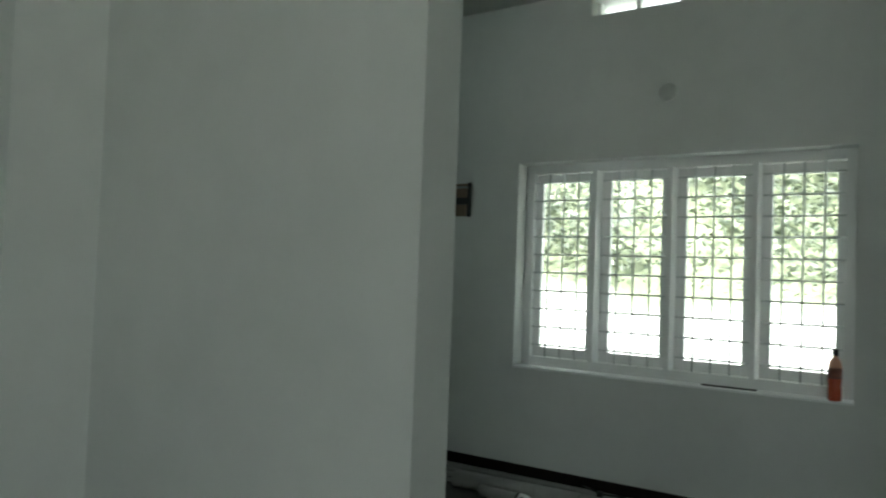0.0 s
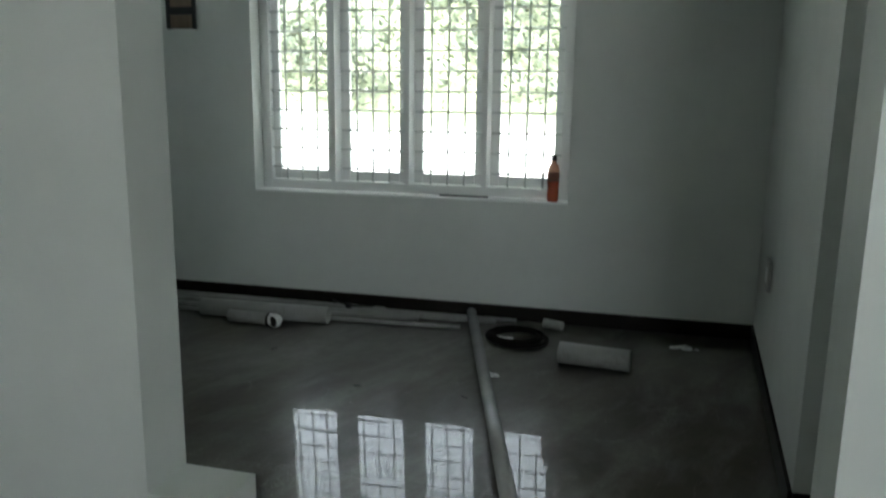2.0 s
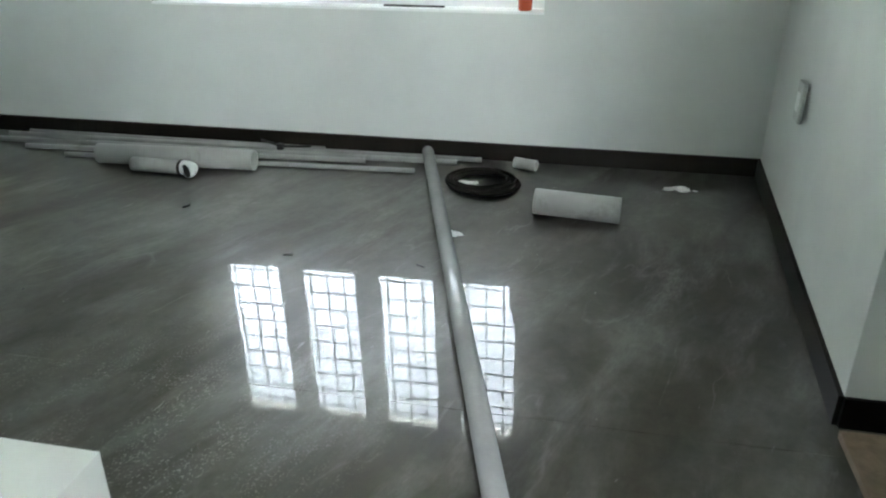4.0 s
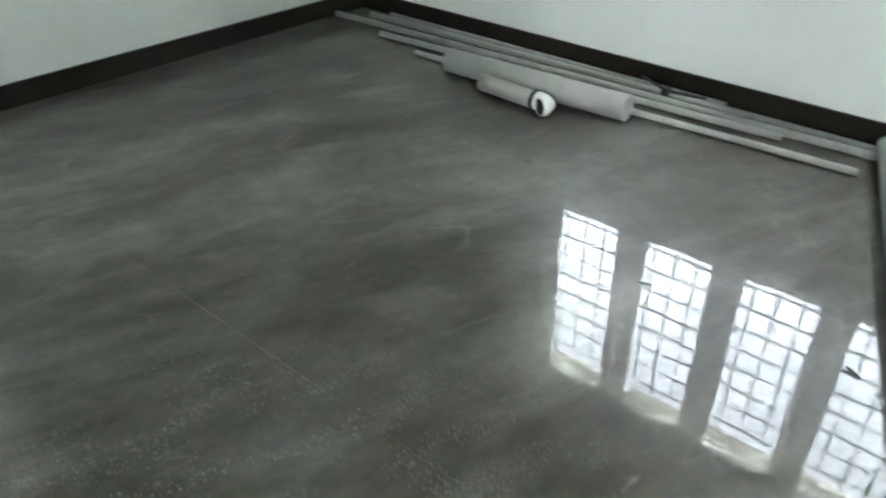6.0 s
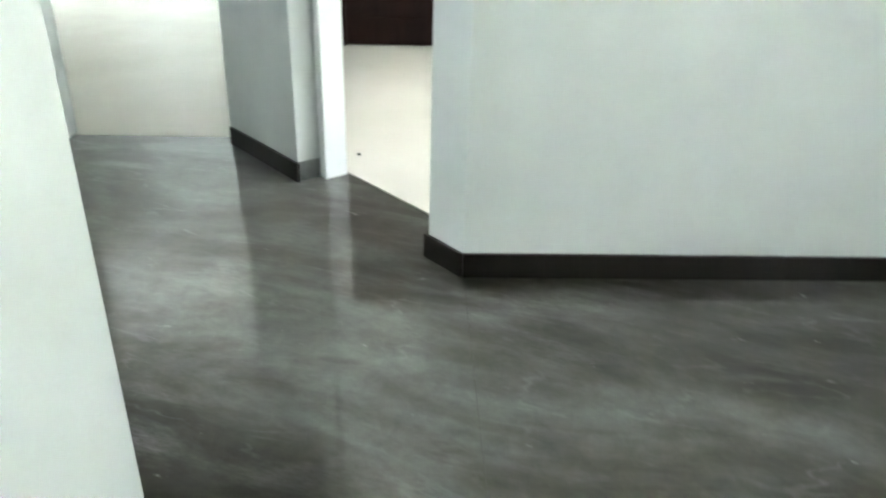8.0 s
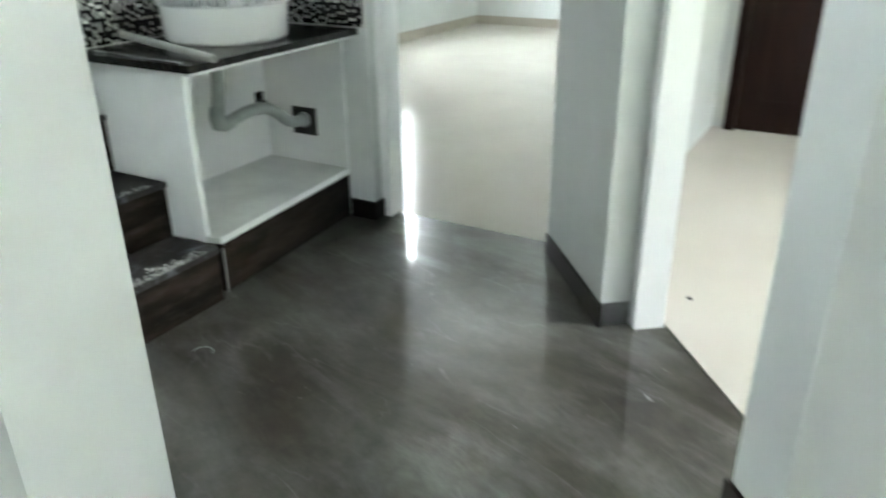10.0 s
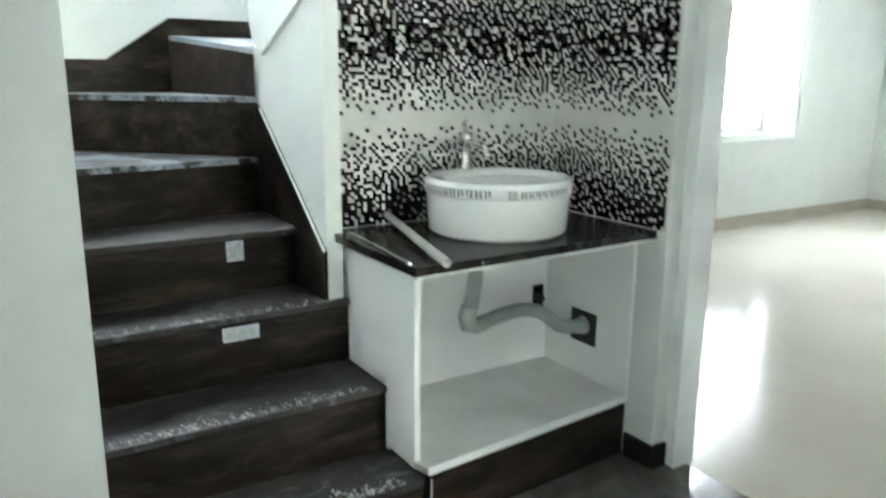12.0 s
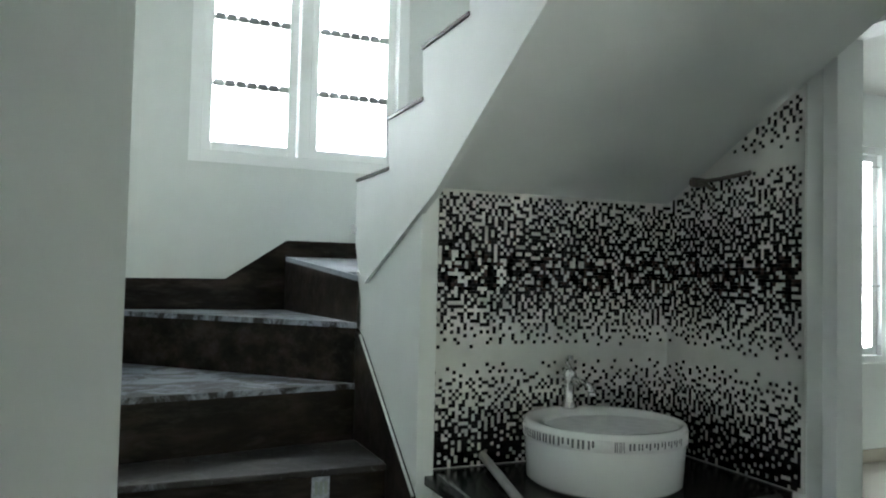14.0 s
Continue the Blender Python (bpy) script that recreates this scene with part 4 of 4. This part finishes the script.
part("elbow", bm_tube([(0.1005, -0.013, 0.036), (0.125, -0.015, 0.036), (0.142, -0.024, 0.036), (0.146, -0.04, 0.036), (0.138, -0.056, 0.035)], 0.0325, 20, inner=0.0295), PVC_CAP, small, "bright white elbow")
# dark plug that paints the shade inside the elbow's mouth
part("hollow", bm_tube([(0.1425, -0.047, 0.0355), (0.1385, -0.055, 0.035)], 0.0293, 20), SHADE_RUBBER, small)
for a, b, r in (((-3.415, 5.043, 0.014), (-0.944, 5.128, 0.014), 0.013), ((-3.06, 4.966, 0.013), (-1.366, 5.068, 0.013), 0.012), ((-2.785, 4.884, 0.012), (-1.109, 4.977, 0.012), 0.011),
                ((-3.294, 5.142, 0.013), (-0.839, 5.186, 0.013), 0.012), ((-3.222, 5.205, 0.012), (-1.611, 5.212, 0.012), 0.011)):
    pipe("conduit", "thin white plastic conduit lying along the skirting", a, b, r, 0.002, group="conduits by the wall")
pipe("long_pipe", "long white plastic pipe lying across the floor", (-1.082, 5.135, 0.055), (-0.385, 2.66, 0.028), 0.027, 0.003, PVC_LONG)
pipe("pipe_offcut", "small white pipe offcut near the skirting", (-0.68, 5.145, 0.026), (-0.58, 5.11, 0.026), 0.025, 0.003)

coil = thing("cable_coil", "flat coil of black cable on the floor", "cable coil", (-0.79, 4.885, 0.0))
bm = bmesh.new()
pts = []
for k in range(9 * 40):
    a = 2 * math.pi * k / 40
    rr = 0.125 + 0.018 * math.sin(k * 0.031) + 0.010 * math.sin(k * 0.11)
    pts.append((rr * math.cos(a) * 1.05, rr * math.sin(a), 0.008 + 0.022 * (0.5 + 0.5 * math.sin(k * 0.047))))
part("cable", bm_tube(pts, 0.0065, 7), CABLE, coil)


def scrap(name, label, at, r, mat, n=5, flat=0.5, seed=1):
    """Crumpled paper or plastic: a few folded facets."""
    rg = random.Random(seed)
    bm = bmesh.new()
    for i in range(n):
        q = bmesh.ops.create_icosphere(bm, subdivisions=1, radius=r * rg.uniform(0.4, 0.8))
        off = Vector((rg.uniform(-r, r), rg.uniform(-r * 0.6, r * 0.6), 0))
        for v in q["verts"]:
            k = rg.uniform(0.6, 1.35)
            v.co = Vector((v.co.x * k * 1.3, v.co.y * k, abs(v.co.z) * k * flat)) + off
    return tagged(part(name, bm, mat, None, "", pose(*at)), label, "litter")


scrap("paper_scrap", "crumpled white paper beside the long pipe", (-0.815, 4.335, 0.0), 0.026, PAPER, 6, 0.9, 3)
scrap("paper_scrap", "crumpled white plastic scraps near the skirting", (0.015, 4.985, 0.0), 0.036, PAPER, 6, 0.6, 5)
scrap("paper_scrap", "small white scrap inside the cable coil", (-0.84, 4.88, 0.0), 0.04, PAPER, 4, 0.25, 8)
scrap("paper_scrap", "small white scrap near the skirting", (0.10, 4.99, 0.0), 0.016, PAPER, 3, 0.5, 9)
scrap("dry_leaf", "small dry brown leaf on the tile", (-0.73, 3.93, 0.0), 0.02, PLY, 4, 0.3, 11)
for x, y, rz in ((-1.336, 4.06, 20), (-0.874, 4.064, -30), (-1.9, 4.4, 60)):
    tagged(part("splinter", bm_box(-0.016, 0.016, -0.0026, 0.0026, 0.0, 0.004, bevel=0.001), BLACK, None, "", pose(x, y, 0, 0, 0, rz)), "small black splinter on the tile", "litter", "splinters on the floor")
for x, y, r in ((-2.457, 3.055, 0.008), (-2.045, 3.66, 0.004), (-4.77, 2.795, 0.012), (-4.54, 2.925, 0.010)):
    tagged(part("pebble", bm_lathe([(r * 0.8, 0.0), (r, r * 0.3), (r * 0.6, r * 0.7), (r * 0.1, r * 0.8)], 10), BLACK, None, "", pose(x, y, 0.0 if x > -4.4 else 0.005)), "small dark crumb of dirt on the tile", "litter", "crumbs on the floor")

# bottle and bar on the sill
bottle = thing("bottle", "plastic bottle of orange-red cleaner with a black cap", "bottle", (-0.678, YN + 0.030, WZ0 + 0.012))
RED = plain("orange_red_liquid", (0.55, 0.10, 0.045), 0.2, var=0.1, scale=12)
CLEAR = plain("cloudy_bottle_plastic", (0.72, 0.38, 0.26), 0.15, var=0.08)
part("body", bm_lathe([(0.024, 0.0), (0.03, 0.004), (0.031, 0.05), (0.029, 0.075), (0.031, 0.10), (0.031, 0.135)], 28), RED, bottle)
part("shoulder", bm_lathe([(0.031, 0.1355), (0.031, 0.165), (0.026, 0.19), (0.014, 0.207), (0.012, 0.218)], 28), CLEAR, bottle, "cloudy empty upper part")
part("label_band", bm_lathe([(0.0312, 0.108), (0.032, 0.108), (0.032, 0.16), (0.0312, 0.16)], 28), plain("brown_label", (0.22, 0.08, 0.05), 0.5, var=0.3, scale=40), bottle, "brown printed label")
part("cap", bm_lathe([(0.014, 0.2185), (0.0145, 0.222), (0.014, 0.248), (0.010, 0.251)], 20), BLACK, bottle)
bar = part("flat_bar", bm_box(-1.316, -1.039, YN + 0.045, YN + 0.066, WZ0 + 0.0125, WZ0 + 0.020, bevel=0.001), BLACK)
tagged(bar, "dark flat bar lying on the window sill", "bar")

# electrics on the walls
swb = thing("switch_box", "open switch box with bare metal rails", "switch box", (-2.861, YN, 1.702))
part("back_box", bm_box(-0.10, 0.08, -0.012, 0.0, -0.105, 0.105), PLY, swb)
part("rail", bm_box(0.07, 0.088, -0.03, -0.012, -0.11, 0.11, bevel=0.002), BLACK, swb)
part("rail", bm_box(-0.10, -0.082, -0.03, -0.012, -0.11, 0.11, bevel=0.002), BLACK, swb)
part("switch_row", bm_box(-0.082, 0.07, -0.026, -0.012, -0.03, 0.014, bevel=0.002), BLACK, swb)
part("strap", bm_box(-0.082, 0.07, -0.02, -0.012, 0.075, 0.09), PVC_GREY, swb)
jb = part("junction_cover", bm_lathe([(0.05, 0.0), (0.05, 0.006), (0.044, 0.010), (0.01, 0.011)], 28), plain("grey_plastic", (0.60, 0.625, 0.60), 0.5), None, "", pose(-1.52, YN, 2.27, 90, 0, 0))
tagged(jb, "round grey junction cover on the wall", "junction cover")
sp = thing("switch_plate", "white switch plate on the side wall", "switch plate", (0.315, 4.515, 0.5), rz=-3.7)
part("plate", bm_box(-0.014, 0.0, -0.045, 0.045, -0.065, 0.065, bevel=0.004), plain("grey_white_plastic", (0.5, 0.52, 0.5), 0.4), sp)
part("rocker", bm_box(-0.018, -0.014, -0.02, 0.02, -0.03, 0.03, bevel=0.002), FRAME, sp)

# boards at the foot of the side opening
b1 = part("plywood_plank", bm_box(0.235, 0.44, 3.13, 3.40, 0.0, 0.02, bevel=0.002), PLY)
tagged(b1, "brown plywood plank lying on the floor", "plank")
b2 = part("tile_offcut", bm_box(0.14, 0.44, 2.80, 2.93, 0.0, 0.012, bevel=0.002), PVC)
tagged(b2, "pale tile offcut on the dark floor", "tile offcut")

# ---------------------------------------------------------------- outside
structure("sunshade", bm_box(-2.75, -0.2, YN + T, 5.86, 2.12, 2.20, bevel=0.004), YARD, "pale concrete sunshade over the window", "sunshade")
bm = bmesh.new()
prof = [(-150, -0.4), (8.0, -0.4), (10.0, -0.15), (13.5, 0.95), (15.0, 1.15), (17.0, 2.4), (22.0, 6.0), (34.0, 13.0), (220.0, 20.0)]
xs = [-160, -60, -30, -20, -14, -10, -7, -4, -1, 2, 5, 8, 12, 18, 30, 60, 160]
grid = []
for yv, zv in prof:
    grid.append([bm.verts.new((xv, yv, zv + (0.25 * math.sin(xv * 0.8 + yv) if 13 < yv < 40 else 0.0))) for xv in xs])
for r0, r1 in zip(grid, grid[1:]):
    for i in range(len(xs) - 1):
        bm.faces.new((r0[i], r0[i + 1], r1[i + 1], r1[i])).smooth = True


def make_ground():
    m, nt, b = material("pale_yard_and_grass", 0.9)
    g = nt.nodes.new("ShaderNodeNewGeometry")
    sp_ = nt.nodes.new("ShaderNodeSeparateXYZ")
    nt.links.new(g.outputs["Position"], sp_.inputs["Vector"])
    n = noise_tex(nt, coords(nt), 0.9, 5)
    ad = nt.nodes.new("ShaderNodeMath")
    ad.operation = "MULTIPLY_ADD"
    ad.inputs[1].default_value, ad.inputs[2].default_value = 3.0, -1.5
    nt.links.new(n, ad.inputs[0])
    sm = nt.nodes.new("ShaderNodeMath")
    nt.links.new(sp_.outputs["Y"], sm.inputs[0])
    nt.links.new(ad.outputs[0], sm.inputs[1])
    mr = nt.nodes.new("ShaderNodeMapRange")
    mr.inputs["From Min"].default_value, mr.inputs["From Max"].default_value = 12.6, 14.2
    nt.links.new(sm.outputs[0], mr.inputs["Value"])
    fine = noise_tex(nt, coords(nt), 7.0, 6, 0.7)
    yard = ramp(nt, fine, [(0.3, (0.46, 0.455, 0.43)), (0.7, (0.60, 0.595, 0.565))])
    grass = ramp(nt, fine, [(0.3, (0.09, 0.11, 0.06)), (0.55, (0.20, 0.22, 0.13)), (0.75, (0.34, 0.34, 0.24))])
    nt.links.new(mix(nt, "MIX", mr.outputs["Result"], yard, grass), b.inputs["Base Color"])
    return m


structure("ground", bm, make_ground(), "pale sunlit yard rising to a grassy bank", "ground")


def leaf_bank(name, count, y0, y1, size, seed):
    """Clumps of leaves on the slope: many small bent quads in bunches, with gaps."""
    rg = random.Random(seed)
    vs, fs = [], []
    while len(fs) < count:
        cx, cy = rg.uniform(-22, 12), rg.uniform(y0, y1)
        zs = np.interp(cy, [p[0] for p in prof], [p[1] for p in prof])
        cr, ch = rg.uniform(0.5, 1.3), rg.uniform(0.4, 1.6)
        for k in range(rg.randint(50, 130)):
            d = Vector((rg.gauss(0, 0.5), rg.gauss(0, 0.5), rg.gauss(0.2, 0.5)))
            c = Vector((cx, cy, zs + ch * 0.6)) + Vector((d.x * cr, d.y * cr * 0.7, d.z * ch))
            u = Vector((rg.uniform(-1, 1), rg.uniform(-1, 1), rg.uniform(-0.6, 0.6))).normalized()
            w = u.cross(Vector((rg.uniform(-1, 1), rg.uniform(-1, 1), rg.uniform(-1, 1)))).normalized()
            ln = size * rg.uniform(0.6, 1.5)
            n = len(vs)
            vs += [tuple(c - u * ln), tuple(c + w * ln * 0.38), tuple(c + u * ln), tuple(c - w * ln * 0.38)]
            fs.append((n, n + 1, n + 2, n + 3))
    me = bpy.data.meshes.new(name)
    me.from_pydata(vs, [], fs)
    me.materials.append(LEAF)
    return tagged(new(name, me), "dense green bushes on the bank outside the window", "bushes", kind="stuff")


leaf_bank("bushes", 60000, 15.2, 24.0, 0.085, 4)
leaf_bank("undergrowth", 12000, 13.4, 15.5, 0.05, 9)

# ---------------------------------------------------------------- floors, laid tile by tile


def make_grout():
    """Joint filler, dark for the most part and pale where dust has settled in it."""
    m, nt, b = material("dusty_tile_grout", 0.8, spec=0.1)
    g = nt.nodes.new("ShaderNodeNewGeometry")
    ax = nt.nodes.new("ShaderNodeSeparateXYZ")
    nt.links.new(g.outputs["Position"], ax.inputs["Vector"])
    east = nt.nodes.new("ShaderNodeMapRange")
    east.inputs["From Min"].default_value, east.inputs["From Max"].default_value = -2.1, -1.85
    nt.links.new(ax.outputs["X"], east.inputs["Value"])
    dust = ramp(nt, noise_tex(nt, coords(nt), 6.0, 4, 0.6), [(0.40, grey(0.1)), (0.58, grey(1))])
    nt.links.new(mix(nt, "MIX", mix(nt, "MULTIPLY", 1.0, dust, east.outputs["Result"]), (0.06, 0.054, 0.045), (0.30, 0.293, 0.28)), b.inputs["Base Color"])
    return m


GROUT = make_grout()
FLOOR = tagged(part("floor", bm_box(-1.85, 3.0, -1.7, 5.3, -0.12, -0.0018, bm_box(-4.775, -1.85, -0.6, 5.3, -0.12, -0.0018)), GROUT), "polished dark grey marble tile floor with pale joints", "floor", kind="structure")
ycuts = [-1.7, -0.27, 1.53, 3.33, 5.29]
xcuts = [-4.775, -3.6, -2.4, -1.2, 0.0, 1.2, 2.4, 3.0]
for ya, yb in zip(ycuts, ycuts[1:]):
    for xa, xb in zip(xcuts, xcuts[1:]):
        if yb < 0 and xa < -2.3:
            continue
        part("tile", bm_box(xa + 0.00005, xb - 0.00005, ya + 0.0007, yb - 0.0007, -0.011, 0.0), MARBLE, FLOOR)
BFLOOR = tagged(part("floor_bedroom", bm_box(-11.0, -4.776, -1.4, 2.6, -0.12, -0.002), GROUT), "polished cream tile floor reflecting the window", "floor", kind="structure")
for i in range(5):
    for j in range(3):
        part("tile", bm_box(-4.776 - 1.2 * (i + 1) + 0.0006, -4.776 - 1.2 * i - 0.0006, -1.2 + 1.2 * j + 0.0006, -1.2 + 1.2 * (j + 1) - 0.0006, -0.012, 0.0), BEIGE, BFLOOR)
structure("floor_store", bm_prism([diag(DOOR_S0 - 0.3, 0.21), (-3.5, 5.3), (-7.2, 5.3), (-7.2, 2.521), (-4.86, 2.521), diag(1.45, 0.21)], -0.02, 0.005), BEIGE, "polished cream tile floor of the second room", "floor")
